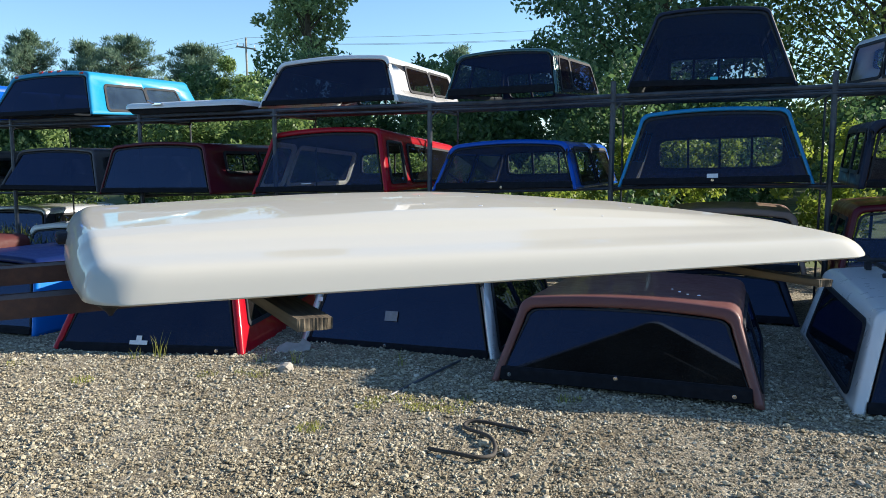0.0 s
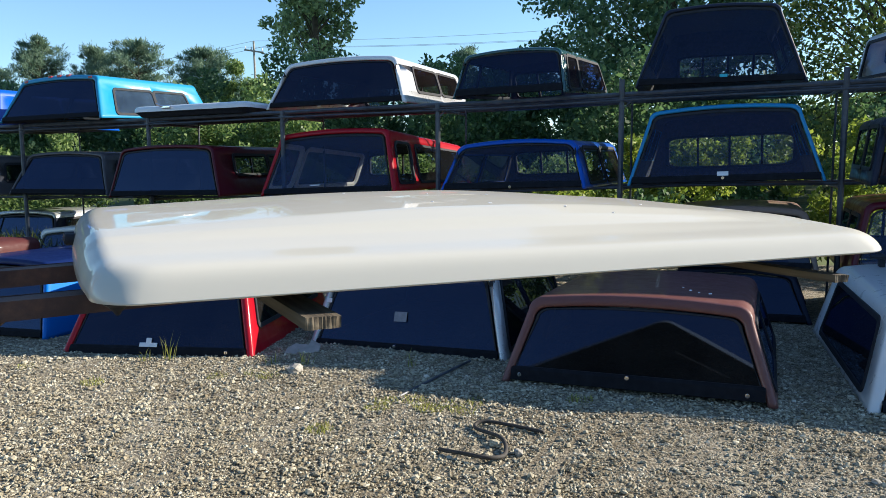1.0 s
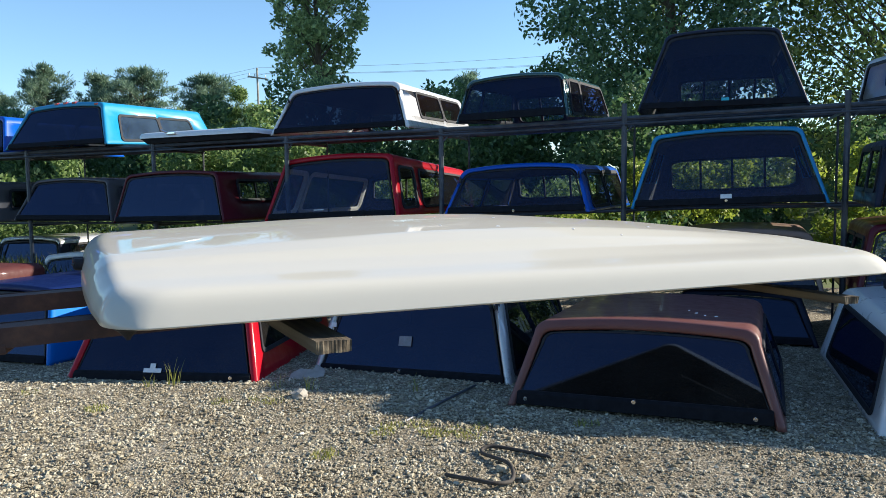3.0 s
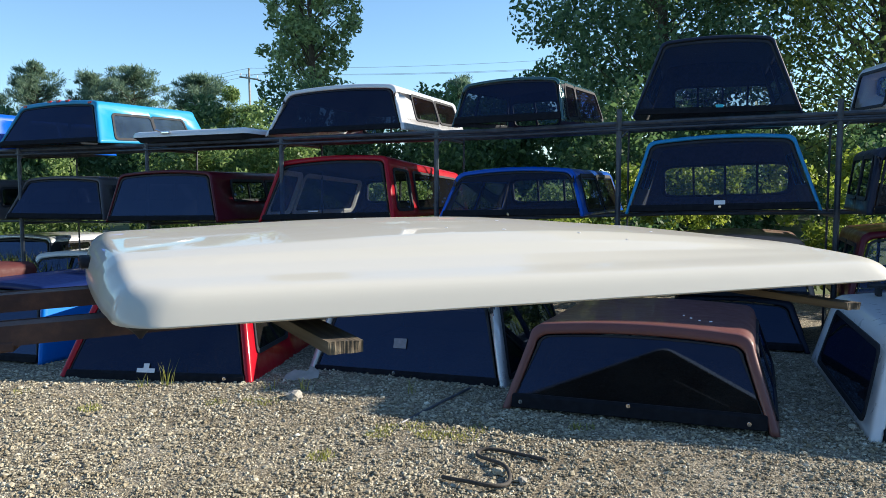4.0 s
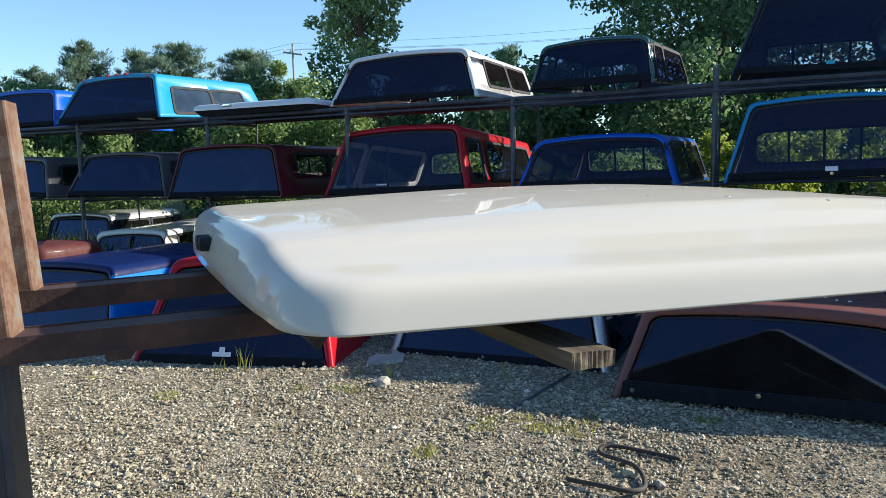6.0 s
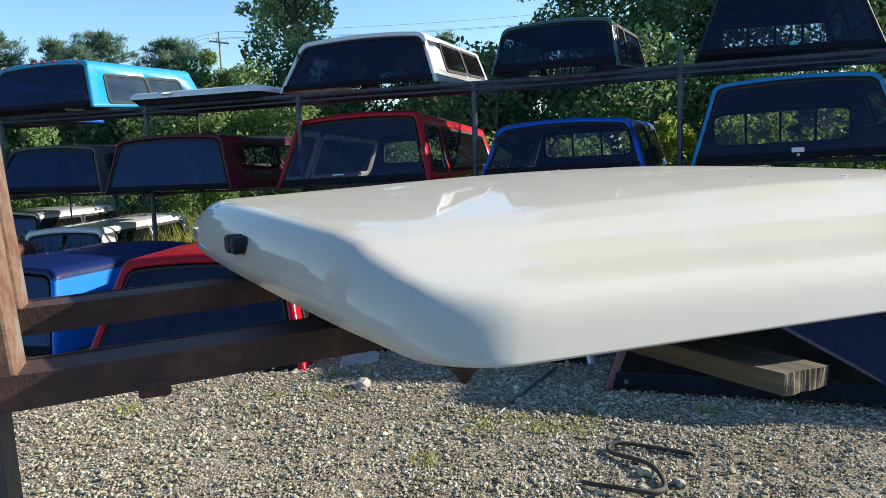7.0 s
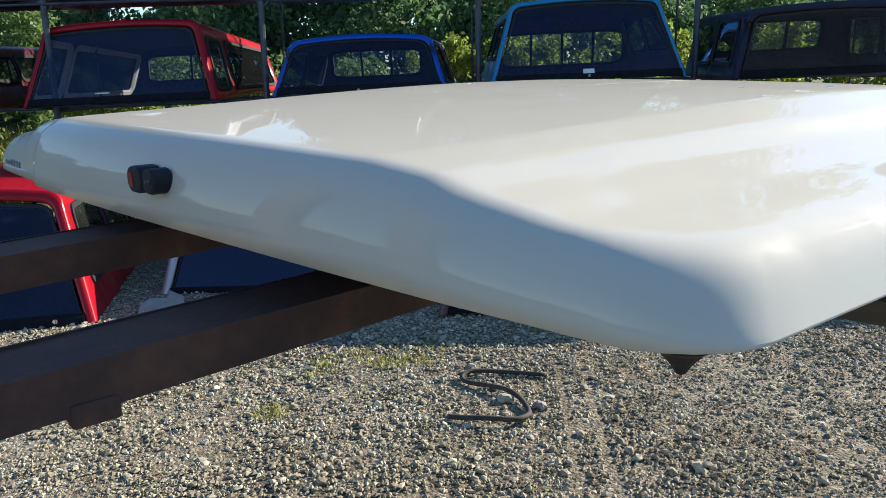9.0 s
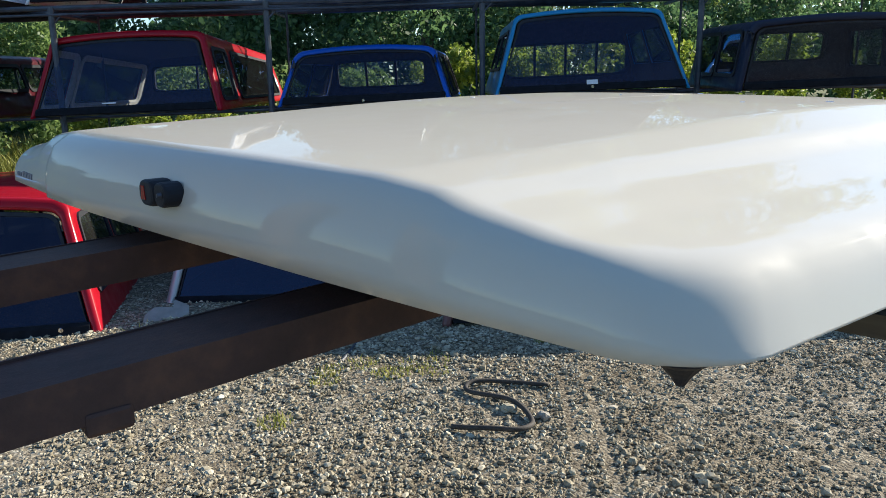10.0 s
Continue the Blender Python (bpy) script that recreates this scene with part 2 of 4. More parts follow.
    so = shell.modifiers.new("thickness", "SOLIDIFY")
    so.thickness, so.offset, so.material_offset, so.use_even_offset = 0.012, -1, 1, False

    # side windows
    for sgn in (-1, 1):
        for a, b in wins:
            bm = bmesh.new()
            z0, z1 = H * win[0], H * win[1]

            def sp(u, v, d, s=sgn):
                return Vector(at(s * (side_x(v) + d), u, v))
            o = rrect(a - 0.02, b + 0.02, z0 - 0.02, z1 + 0.02, 0.06)
            i_ = rrect(a + 0.012, b - 0.012, z0 + 0.012, z1 - 0.012, 0.045)
            loft(bm, [[sp(u, v, -0.004) for u, v in o], [sp(u, v, 0.012) for u, v in o], [sp(u, v, 0.012) for u, v in i_], [sp(u, v, -0.008) for u, v in i_]])
            fr = part("side_window", bm, M_RUBBER, th)
            bm = bmesh.new()
            bm.faces.new([bm.verts.new(sp(u, v, 0.002)) for u, v in i_])
            part("pane", bm, side_glass[sgn > 0], fr)
            if trim:
                bm = bmesh.new()
                big = rrect(a - 0.07, b + 0.07, z0 - 0.06, z1 + 0.05, 0.1)
                loft(bm, [[sp(u, v, d) for u, v in lp] for lp, d in ((i_, -0.016), (o, -0.034), (big, -0.034), (big, -0.02))])
                part("window_trim", bm, trim, fr, "pale tan moulded trim")
    # front window
    if front_window:
        bm = bmesh.new()
        o = [(fx + (x - fx) * 1.03, fc + (zz - fc) * 1.07) for x, zz in hole]
        i_ = [(fx + (x - fx) * 0.965, fc + (zz - fc) * 0.93) for x, zz in hole]
        loft(bm, [[at(x, length + d, zz) for x, zz in lp] for lp, d in ((o, 0.003), (o, 0.018), (i_, 0.018), (i_, -0.02), (o, -0.02))])
        for k in range(front_bars):
            q = fx - fw + 2 * fw * (k + 1) / (front_bars + 1)
            x0, x1_, y0, y1_ = q - 0.013, q + 0.013, -0.012, 0.012
            za, zb = f0 + 0.01, f1 - 0.01
            loft(bm, [[at(x, length + y, zz) for x, y in ((x0, y0), (x1_, y0), (x1_, y1_), (x0, y1_))] for zz in (za, zb)])
        fr = part("front_window", bm, M_RUBBER, th)
        bm = bmesh.new()
        bm.faces.new([bm.verts.new(at(x, length, zz)) for x, zz in i_])
        part("pane", bm, front_glass or M_CLEAR, fr)
    # rear door: gasket, pane, lower rail with its turn handle, and the gas struts inside
    if door:
        bm = bmesh.new()
        g = [(x * 0.985, sill * 0.3 + zz * (0.985 - sill * 0.3 / H)) for x, zz in inner]
        h = [(x * 0.955, sill + 0.03 + zz * (0.95 - (sill + 0.03) / H)) for x, zz in inner]
        loft(bm, [[at(x, -0.012, zz) for x, zz in g], [at(x, -0.012, zz) for x, zz in h], [at(x, 0.012, zz) for x, zz in h], [at(x, 0.012, zz) for x, zz in g], [at(x, -0.012, zz) for x, zz in g]])
        dr = part("rear_door", bm, M_RUBBER, th, door_label)
        bm = bmesh.new()
        bm.faces.new([bm.verts.new(at(x, -0.004, zz)) for x, zz in h])
        part("pane", bm, {"tint": M_TINT, "dark": M_DARKTINT, "clear": M_LIGHTTINT}[door], dr)
        xr = g[0][0]
        bm = bmesh.new()
        sec = [(-0.012, g[0][1]), (-0.026, g[0][1] + 0.006), (-0.028, sill + 0.012), (-0.014, sill + 0.03)]
        rows = loft(bm, [[at(x, yy, zz) for yy, zz in sec] for x in (xr, xr * 0.985, -xr * 0.985, -xr)])
        for rw in (rows[0], rows[-1]):
            bm.faces.new(rw)
        part("lower_rail", bm, M_SEAL, dr)
        if strut:
            for sx in (-1, 1):
                bm = bmesh.new()
                tube(bm, [at(sx * side_x(H * 0.3) * 0.88, 0.06, H * 0.3), at(sx * side_x(H * 0.8) * 0.9, 0.03, H * 0.8)], [0.012, 0.008], 8)
                part("gas_strut", bm, M_CHROME, th)
    return th

# ---- ground ----
M_GROUND, nt, p = mat_base("gravel_ground")
tc = nt.nodes.new("ShaderNodeTexCoord")
vor = nt.nodes.new("ShaderNodeTexVoronoi")
vor.inputs["Scale"].default_value = 60
nt.links.new(tc.outputs["Object"], vor.inputs["Vector"])
sepc = nt.nodes.new("ShaderNodeSeparateColor")
nt.links.new(vor.outputs["Color"], sepc.inputs[0])
rg = ramp(nt, sepc.outputs[0], [(0.0, (0.11, 0.093, 0.066)), (0.5, (0.235, 0.205, 0.152)), (0.9, (0.39, 0.35, 0.27)), (1.0, (0.5, 0.46, 0.37))])
big = noise_node(nt, 0.9, 5)
rb = ramp(nt, big.outputs["Fac"], [(0.35, (0.66, 0.6, 0.5)), (0.65, (1.0, 1.0, 1.0))])
mx = nt.nodes.new("ShaderNodeMix")
mx.data_type, mx.blend_type = "RGBA", "MULTIPLY"
mx.inputs["Factor"].default_value = 1.0
nt.links.new(rg.outputs["Color"], mx.inputs["A"])
nt.links.new(rb.outputs["Color"], mx.inputs["B"])
nt.links.new(mx.outputs["Result"], p.inputs["Base Color"])
p.inputs["Roughness"].default_value = 0.95
grit = noise_node(nt, 140, 3)
hsum = nt.nodes.new("ShaderNodeMath")
hsum.operation = "SUBTRACT"
nt.links.new(grit.outputs["Fac"], hsum.inputs[0])
nt.links.new(vor.outputs["Distance"], hsum.inputs[1])
bump(nt, hsum.outputs[0], p, 0.8, 0.012)
M_GRASSG = plain("grass_ground", (0.075, 0.10, 0.025), 0.95, 0, 0.5, 3, 0.6)


def ground_patch(name, x0, x1, y0, y1, nx, ny, rough, material):
    bm = bmesh.new()
    grid = []
    for j in range(ny + 1):
        row = []
        for i in range(nx + 1):
            x, y = x0 + (x1 - x0) * i / nx, y0 + (y1 - y0) * j / ny
            zz = ground_z(x, y) + rough * noise.noise((x * 1.1, y * 1.1, 0.3)) + rough * 0.4 * noise.noise((x * 4, y * 4, 1.7))
            row.append(bm.verts.new((x, y, zz)))
        grid.append(row)
    for j in range(ny):
        for i in range(nx):
            bm.faces.new((grid[j][i], grid[j][i + 1], grid[j + 1][i + 1], grid[j + 1][i]))
    return part(name, bm, material, smooth=True)


tagged(ground_patch("ground", -14, 14, -10, 10.5, 112, 82, 0.012, M_GROUND), "pale grey crushed-stone gravel of the storage yard", "ground", kind="structure")
def far_ground():
    bm = bmesh.new()
    ys = [10.4, 12, 16, 25, 40, 90, 400, 1500]
    xs = [-1500, -300, -60, -25, -14, -7, -3, 0, 3, 7, 14, 25, 60, 300, 1500]
    rows = [[bm.verts.new((x, y, ground_z(x, y) - (0.03 if y < 11 else 0))) for x in xs] for y in ys]
    for a, b in zip(rows, rows[1:]):
        for i in range(len(xs) - 1):
            bm.faces.new((a[i], a[i + 1], b[i + 1], b[i]))
    for sx in (-1, 1):
        a = [bm.verts.new((sx * 13.9, y, ground_z(sx * 14, y) - 0.03)) for y in (-10, 10.4)]
        b = [bm.verts.new((sx * 1500, y, -0.1)) for y in (-10, 10.4)]
        bm.faces.new((a[0], a[1], b[1], b[0]))
    c = [bm.verts.new(q) for q in ((-1500, -9.9, -0.12), (1500, -9.9, -0.12), (1500, -1500, -0.12), (-1500, -1500, -0.12))]
    bm.faces.new(c)
    return part("ground", bm, M_GRASSG)
tagged(far_ground(), "rough grass beyond the gravel yard", "ground", kind="structure")

# ---- storage rack ----
RU = Vector((math.cos(radians(-18.2)), math.sin(radians(-18.2)), 0))
RN = Vector((-RU.y, RU.x, 0))
R0 = Vector((-0.1, 8.47, 0))


def rack_pt(s, d, z):
    v = R0 + RU * s + RN * d
    return (v.x, v.y, z)


def storage_rack():
    th = empty("storage_rack", pose(R0.x, R0.y, 0))
    tagged(th, "dark steel pipe storage rack with two shelves of truck caps", "storage rack")
    inv = th.matrix_world.inverted()

    def bar(name, a, b, r):
        bm = bmesh.new()
        tube(bm, [inv @ Vector(a), inv @ Vector(b)], r, 8)
        part(name, bm, M_RAIL, th)
    spots = (-10.1, -8.1, -6.13, -4.0, -2.05, -0.1, 1.87, 3.88, 5.9, 7.9)
    for k, q in enumerate(spots):
        for d in (0.0, 0.6 if q == 3.88 else 1.0):
            x, y, _ = rack_pt(q, d, 0)
            tx, ty, _ = rack_pt(q + 0.03, d, 0)
            bar("post", (x, y, ground_z(x, y) - 0.02), (tx, ty, 2.3 if q > 1 and d == 0 else 2.15), 0.028 if d == 0 else 0.012)
    levels = (((-10.3, 1.17), (-6, 1.17), (-3.5, 1.155), (-1.4, 1.17), (0.6, 1.2), (2.5, 1.25), (4.2, 1.255), (8.1, 1.26)), ((-10.3, 2.15), (-4, 2.15), (-1.4, 2.165), (0.6, 2.16), (2.5, 2.185), (4, 2.19), (8.1, 2.19)))
    for lv, pts in enumerate(levels):
        r = (0.014, 0.024)[lv]
        for d in ((0.1, 1.0), (0.02, 0.5, 1.03))[lv]:
            bm = bmesh.new()
            tube(bm, [inv @ Vector(rack_pt(q, d, z - r)) for q, z in pts], r, 8)
            part("rail", bm, M_RAIL, th)
        if lv:
            bm = bmesh.new()
            tube(bm, [inv @ Vector(rack_pt(q, -0.02, z - 0.085)) for q, z in pts], 0.012, 8)
            part("rail", bm, M_RAIL, th)
        for q in spots:
            z = float(np.interp(q, [v[0] for v in pts], [v[1] for v in pts])) - r * 3
            bar("cross_bar", rack_pt(q, -0.02, z), rack_pt(q, 1.05, z), 0.016)
            if lv:
                bar("bracket", rack_pt(q + 0.02, -0.01, z - 0.12), rack_pt(q + 0.14, -0.01, z), 0.008)
    return th
storage_rack()

def sticker(cap, name, x, zz, w, h, material, label=""):
    """A thin label on a cap's rear door."""
    f = CAP[cap]
    bm = bmesh.new()
    lo = [f(x + a, -0.017, zz + b) for a, b in ((-w / 2, 0), (w / 2, 0), (w / 2, h), (-w / 2, h))]
    hi = [f(x + a, -0.021, zz + b) for a, b in ((-w / 2, 0), (w / 2, 0), (w / 2, h), (-w / 2, h))]
    rows = loft(bm, [lo, hi])
    bm.faces.new(rows[-1])
    return part(name, bm, material, cap, label)


def latch(cap, x, zz):
    f = CAP[cap]
    bm = bmesh.new()
    c = Vector(f(x, -0.02, zz))
    tube(bm, [(c.x, c.y + 0.006, c.z), (c.x, c.y - 0.012, c.z)], [0.017, 0.014], 12)
    box(bm, c.x - 0.004, c.x + 0.004, c.y - 0.022, c.y - 0.01, c.z - 0.012, c.z + 0.012, 0.002)
    return part("latch", bm, M_CHROME, cap)


def maker_bar(cap, x, zz):
    return sticker(cap, "maker_plate", x, zz, 0.13, 0.012, M_STICKER, "small pale maker's plate")


# ---- caps on the upper shelf ----
c = truck_cap("turquoise truck cap with a dark door, on the upper shelf", (-6.159, 10.326), (-4.442, 9.691), 2.163, 0.560, 2.13, M_TURQ, door="dark", inset=0.253, rear_lean=0.237, front_lean=0.064, shoulder=0.097, rake=-0.041, z_tilt=2.262, win=(0.1, 0.69), side_windows=((0.12, 0.48), (0.495, 0.82)), edge=0.05, side_glass=M_DUSTYPANE, front_window=False, roll=-0.109)
for x in (-0.58, -0.16, 0.0, 0.16, 0.56):
    f = CAP[c]
    q = Vector(f(x, 0.0, 0.575 if abs(x) < 0.5 else 0.53))
    bm = bmesh.new()
    box(bm, q.x - 0.03, q.x + 0.03, q.y - 0.025, q.y + 0.03, q.z - 0.01, q.z + 0.02, 0.008)
    part("marker_lamp", bm, M_REDLENS, c, "small red marker lamp")
c = truck_cap("royal blue truck cap at the end of the upper shelf", (-8.0, 11.25), (-6.35, 10.65), 2.16, 0.52, 2.2, M_ROYAL, door="dark")
c = truck_cap("white truck cap with a tinted door, on the upper shelf", (-2.241, 9.235), (-0.522, 8.608), 2.184, 0.541, 2.07, M_CAPWHITE, inset=0.204, rear_lean=0.229, front_lean=-0.088, shoulder=0.123, rake=-0.060, z_tilt=1.622, roll=-0.198, door="dark", edge=0.045, win=(0.26, 0.82), side_windows=((0.2, 0.56), (0.58, 0.93)), side_glass=M_CLEAR, lower=M_SILVER, front=(0.7, 0.2, 0.7), front_bars=2)
sticker(c, "maker_plate", -0.6, 0.03, 0.13, 0.035, M_STICKER, "small pale maker's plate")
c = truck_cap("dark green truck cap with tinted windows, on the upper shelf", (-0.002, 8.437), (1.152, 7.928), 2.194, 0.463, 1.86, M_GREEN, inset=0.093, rear_lean=0.198, front_lean=0.171, shoulder=0.090, rake=-0.052, z_tilt=3.689, edge=0.03, win=(0.08, 0.84), side_windows=((0.08, 0.32), (0.34, 0.95)), front_bars=1, door="tint", front=(0.48, 0.02, 0.76), shift=-0.38, side_glass=M_CLEAR, sill=0.07, roll=-0.031)
c = truck_cap("tall black truck cap with a raked door, on the upper shelf", (1.819, 7.821), (3.316, 7.350), 2.202, 0.775, 2.00, M_BLACK, door="clear", inset=0.268, rear_lean=0.235, shoulder=0.095, roll=0.932, edge=0.03, front=(0.72, 0.33, 0.66), shift=0.15, side_glass=M_DARKTINT, front_lean=0.120, rake=0.000, z_tilt=0.014)
sticker(c, "sticker", 0.04, 0.055, 0.07, 0.045, M_CYANTAG, "small cyan sticker")
maker_bar(c, -0.5, 0.03)
# White lining stands in for the pale sky mirrored in its side panes.
c = truck_cap("white truck cap with large side windows, on the upper shelf", (4.113, 6.737), (5.747, 6.506), 2.219, 0.451, 1.88, M_CAPWHITE, inset=0.058, front_lean=0.083, win=(0.04, 0.84), side_windows=((0.03, 0.47), (0.5, 0.95)), side_glass=M_CLEAR, liner=M_CAPWHITE, rear_lean=0.150, shoulder=0.097, rake=-0.000, z_tilt=2.227, roll=0.962)
# Two caps out of view, added this tall so their shadow reaches the gravel.
c = truck_cap("unseen tall black truck cap added at the shelf's end for its shadow", (5.5, 6.5), (7.0, 6.0), 2.2, 0.8, 2.0, M_BLACK, inset=0.2)
c = truck_cap("unseen tall white truck cap added at the shelf's end for its shadow", (7.15, 5.95), (8.6, 5.5), 2.2, 0.8, 2.0, M_CAPWHITE, inset=0.2)
# ---- caps on the middle shelf ----
c = truck_cap("bright blue truck cap with a dark door, on the middle shelf", (1.703, 7.607), (3.363, 7.026), 1.264, 0.716, 2.00, M_LBLUE, inset=0.219, rear_lean=0.222, roll=-0.949, edge=0.035, front_bars=3, door="clear", front=(0.8, 0.2, 0.7), shift=0.06, side_glass=M_DARKTINT, front_lean=0.120, shoulder=0.100, rake=0.000, z_tilt=-0.032)
sticker(c, "sticker", 0.0, 0.055, 0.1, 0.055, M_STICKER, "white paper sticker")
latch(c, 0.0, 0.05)
c = truck_cap("royal blue truck cap with a tinted door, on the middle shelf", (-0.152, 8.304), (1.318, 7.699), 1.217, 0.495, 2.21, M_ROYAL, inset=0.154, rear_lean=0.234, front_lean=0.083, shoulder=0.132, z_tilt=0.157, roll=-0.758, edge=0.04, front_bars=2, door="clear", win=(0.1, 0.84), side_windows=((0.1, 0.46), (0.5, 0.93)), side_glass=(M_DARKTINT, M_CLEAR), front=(0.66, 0.25, 0.84), shift=-0.16, rake=0.001)
maker_bar(c, -0.5, 0.025)
latch(c, 0.0, 0.03)
c = truck_cap("bright red truck cap with a tan lining, on the middle shelf", (-2.299, 9.023), (-0.633, 8.369), 1.181, 0.711, 2.34, M_RED, inset=0.184, rear_lean=0.249, front_lean=-0.061, shoulder=0.098, rake=-0.166, z_tilt=0.543, roll=-1.098, edge=0.05, front_bars=1, door="clear", win=(0.14, 0.79), side_windows=((0.05, 0.22), (0.29, 0.92)), side_glass=(M_DARKTINT, M_CLEAR), front=(0.6, 0.3, 0.84), shift=-0.18, trim=M_LINERTAN)
maker_bar(c, 0.5, 0.03)
maker_bar(c, -0.15, 0.1)
c = truck_cap("dark red truck cap with a tinted door, on the middle shelf", (-4.354, 9.536), (-2.772, 9.024), 1.164, 0.604, 2.00, M_PLUM, door="dark", edge=0.035, inset=0.157, rear_lean=0.106, roll=-0.150, side_windows=((0.2, 0.6), (0.63, 0.9)), win=(0.42, 0.82), strut=True, side_glass=M_TINT, z_tilt=0.017)
maker_bar(c, 0.55, 0.03)
c = truck_cap("dark grey truck cap with a tinted door, on the middle shelf", (-6.109, 10.329), (-4.481, 9.790), 1.188, 0.550, 2.00, M_GREY, door="dark", edge=0.035, inset=0.228, rear_lean=0.193, roll=0.658, strut=True, z_tilt=-0.016)
maker_bar(c, -0.55, 0.03)
c = truck_cap("grey truck cap at the end of the middle shelf", (-7.9, 11.0), (-6.45, 10.5), 1.182, 0.55, 2.0, M_GREY, door="dark")
c = truck_cap("black truck cap with see-through windows, on the middle shelf", (3.558, 6.661), (5.077, 6.113), 1.253, 0.584, 1.40, M_BLACK, inset=0.078, rear_lean=-0.075, front_lean=0.141, z_tilt=1.147, roll=-0.936, door="clear", front_bars=2, front=(0.66, 0.38, 0.86), side_windows=((0.1, 0.46), (0.5, 0.92)), win=(0.24, 0.86), side_glass=M_TINT, shoulder=0.097, rake=-0.009)
maker_bar(c, -0.6, 0.03)
# ---- caps on the ground ----
c = truck_cap("red truck cap with a dark door, on the gravel", (-3.170, 6.027), (-1.551, 5.832), 0.014, 0.769, 2.00, M_RED, door="dark", edge=0.06, inset=0.208, rear_lean=0.359, roll=0.571, win=(0.28, 0.84), side_windows=((0.08, 0.46), (0.52, 0.9)), side_glass=M_DARKTINT, z_tilt=-0.099)
sticker(c, "sticker", -0.074, 0.075, 0.15, 0.03, M_STICKER, "white paper sticker")
sticker(c, "sticker", -0.074, 0.105, 0.045, 0.035, M_STICKER, "white paper sticker")
latch(c, 0.588, 0.05)
c = truck_cap("silver truck cap with a dark blue door, on the gravel", (-1.224, 6.327), (0.411, 5.730), -0.017, 0.700, 2.00, M_SILVER, door="dark", edge=0.065, inset=0.164, rear_lean=0.247, roll=-0.117, win=(0.1, 0.93), side_windows=((0.045, 0.97),), side_glass=M_DARKTINT, z_tilt=0.003)
sticker(c, "sticker", -0.05, 0.25, 0.11, 0.075, M_GREYTAG, "grey paper sticker")
sticker(c, "sticker", -0.72, 0.37, 0.045, 0.035, M_STICKER, "torn white paper sticker")
latch(c, -0.073, 0.062)
c = truck_cap("faded brown truck cap with a dark door, on the gravel", (0.335, 5.202), (1.961, 4.558), -0.006, 0.572, 1.93, M_BROWN, door="dark", inset=0.179, edge=0.06, sill=0.085, rear_lean=0.207, front_lean=0.151, shoulder=0.099, rake=-0.027, win=(0.12, 0.78), side_windows=((0.06, 0.5), (0.53, 0.95)), side_glass=M_DARKTINT, z_tilt=-0.314, roll=-0.172)
latch(c, -0.023, 0.1)
latch(c, -0.74, 0.066)
latch(c, 0.7, 0.06)
rg3 = random.Random(8)
for k in range(4):
    f = CAP[c]
    bx, by, br_ = 0.33 + rg3.uniform(-0.12, 0.12), 0.34 + rg3.uniform(-0.1, 0.12), rg3.uniform(0.006, 0.016)
    bm = bmesh.new()
    loops = [[f(bx + q * br_ * math.cos(w), by + q * br_ * 1.8 * math.sin(w), 0.6 + 0.03 * (1 - (bx / 0.5) ** 2) + zz) for w in [n * 0.698 for n in range(9)]] for q, zz in ((1.0, 0.0), (0.7, 0.004))]
    bm.faces.new(loft(bm, loops)[-1])
    part("dropping", bm, M_STICKER, c, "dried white bird dropping")
c = truck_cap("white truck cap with black side windows, on the gravel", (2.471, 4.530), (4.022, 4.068), -0.026, 0.589, 2.19, M_CAPWHITE, door="dark", inset=0.175, rear_lean=0.300, front_lean=0.105, z_tilt=0.774, roll=-0.627, win=(0.12, 0.82), side_windows=((0.1, 0.86),), side_glass=M_DARKTINT, edge=0.07, shoulder=0.100, rake=0.001)
for sx in (-0.36, 0.36):
    bm = bmesh.new()
    tube(bm, [(sx, 0.45, 0.7), (sx, 2.0, 0.7)], 0.018, 8)
    for y in (0.55, 1.2, 1.9):
        box(bm, sx - 0.02, sx + 0.02, y - 0.04, y + 0.04, 0.61, 0.7, 0.006)
    part("roof_rail", bm, M_RUBBER, c)
for y in (0.8, 1.6):
    bm = bmesh.new()
    tube(bm, [(-0.5, y, 0.73), (0.5, y, 0.73)], 0.016, 8)
    part("roof_bar", bm, M_RUBBER, c)
# The roof faces take the darker blue in place of cast shade.
c = truck_cap("bright blue truck cap with shade painted on its roof, on the gravel", (-5.038, 6.984), (-3.514, 6.430), 0.038, 0.652, 2.00, M_AZURE, door="dark", inset=0.125, rear_lean=0.196, side_windows=(), roof=M_BLUESHADE, z_tilt=-0.018, roll=-0.839)
c = truck_cap("white truck cap with wide windows, under the rack", (-6.204, 10.788), (-4.695, 10.342), 0.044, 0.650, 2.03, M_CAPWHITE, inset=0.200, rear_lean=0.145, rake=0.026, roll=-1.342, win=(0.45, 0.86), door="dark", edge=0.065, front_bars=1, front_lean=0.109, shoulder=0.104, z_tilt=0.313)
c = truck_cap("black truck cap with a pale roof, under the rack", (-7.6, 12.0), (-6.1, 11.45), 0.08, 0.8, 1.7, M_BLACK, win=(0.5, 0.86), door="dark", roof=M_SILVER)
c = truck_cap("black truck cap lying under the rack", (1.95, 7.3), (3.2, 6.85), 0.0, 0.46, 1.6, M_BLACK, door="dark")
c = truck_cap("tan brown truck cap stacked on a black one", (1.95, 7.36), (3.25, 6.87), 0.47, 0.55, 1.6, M_TAN, door="dark", inset=0.1, edge=0.05)
c = truck_cap("black truck cap lying under the rack", (3.4, 6.7), (4.8, 6.2), 0.0, 0.42, 1.6, M_BLACK, door="dark")
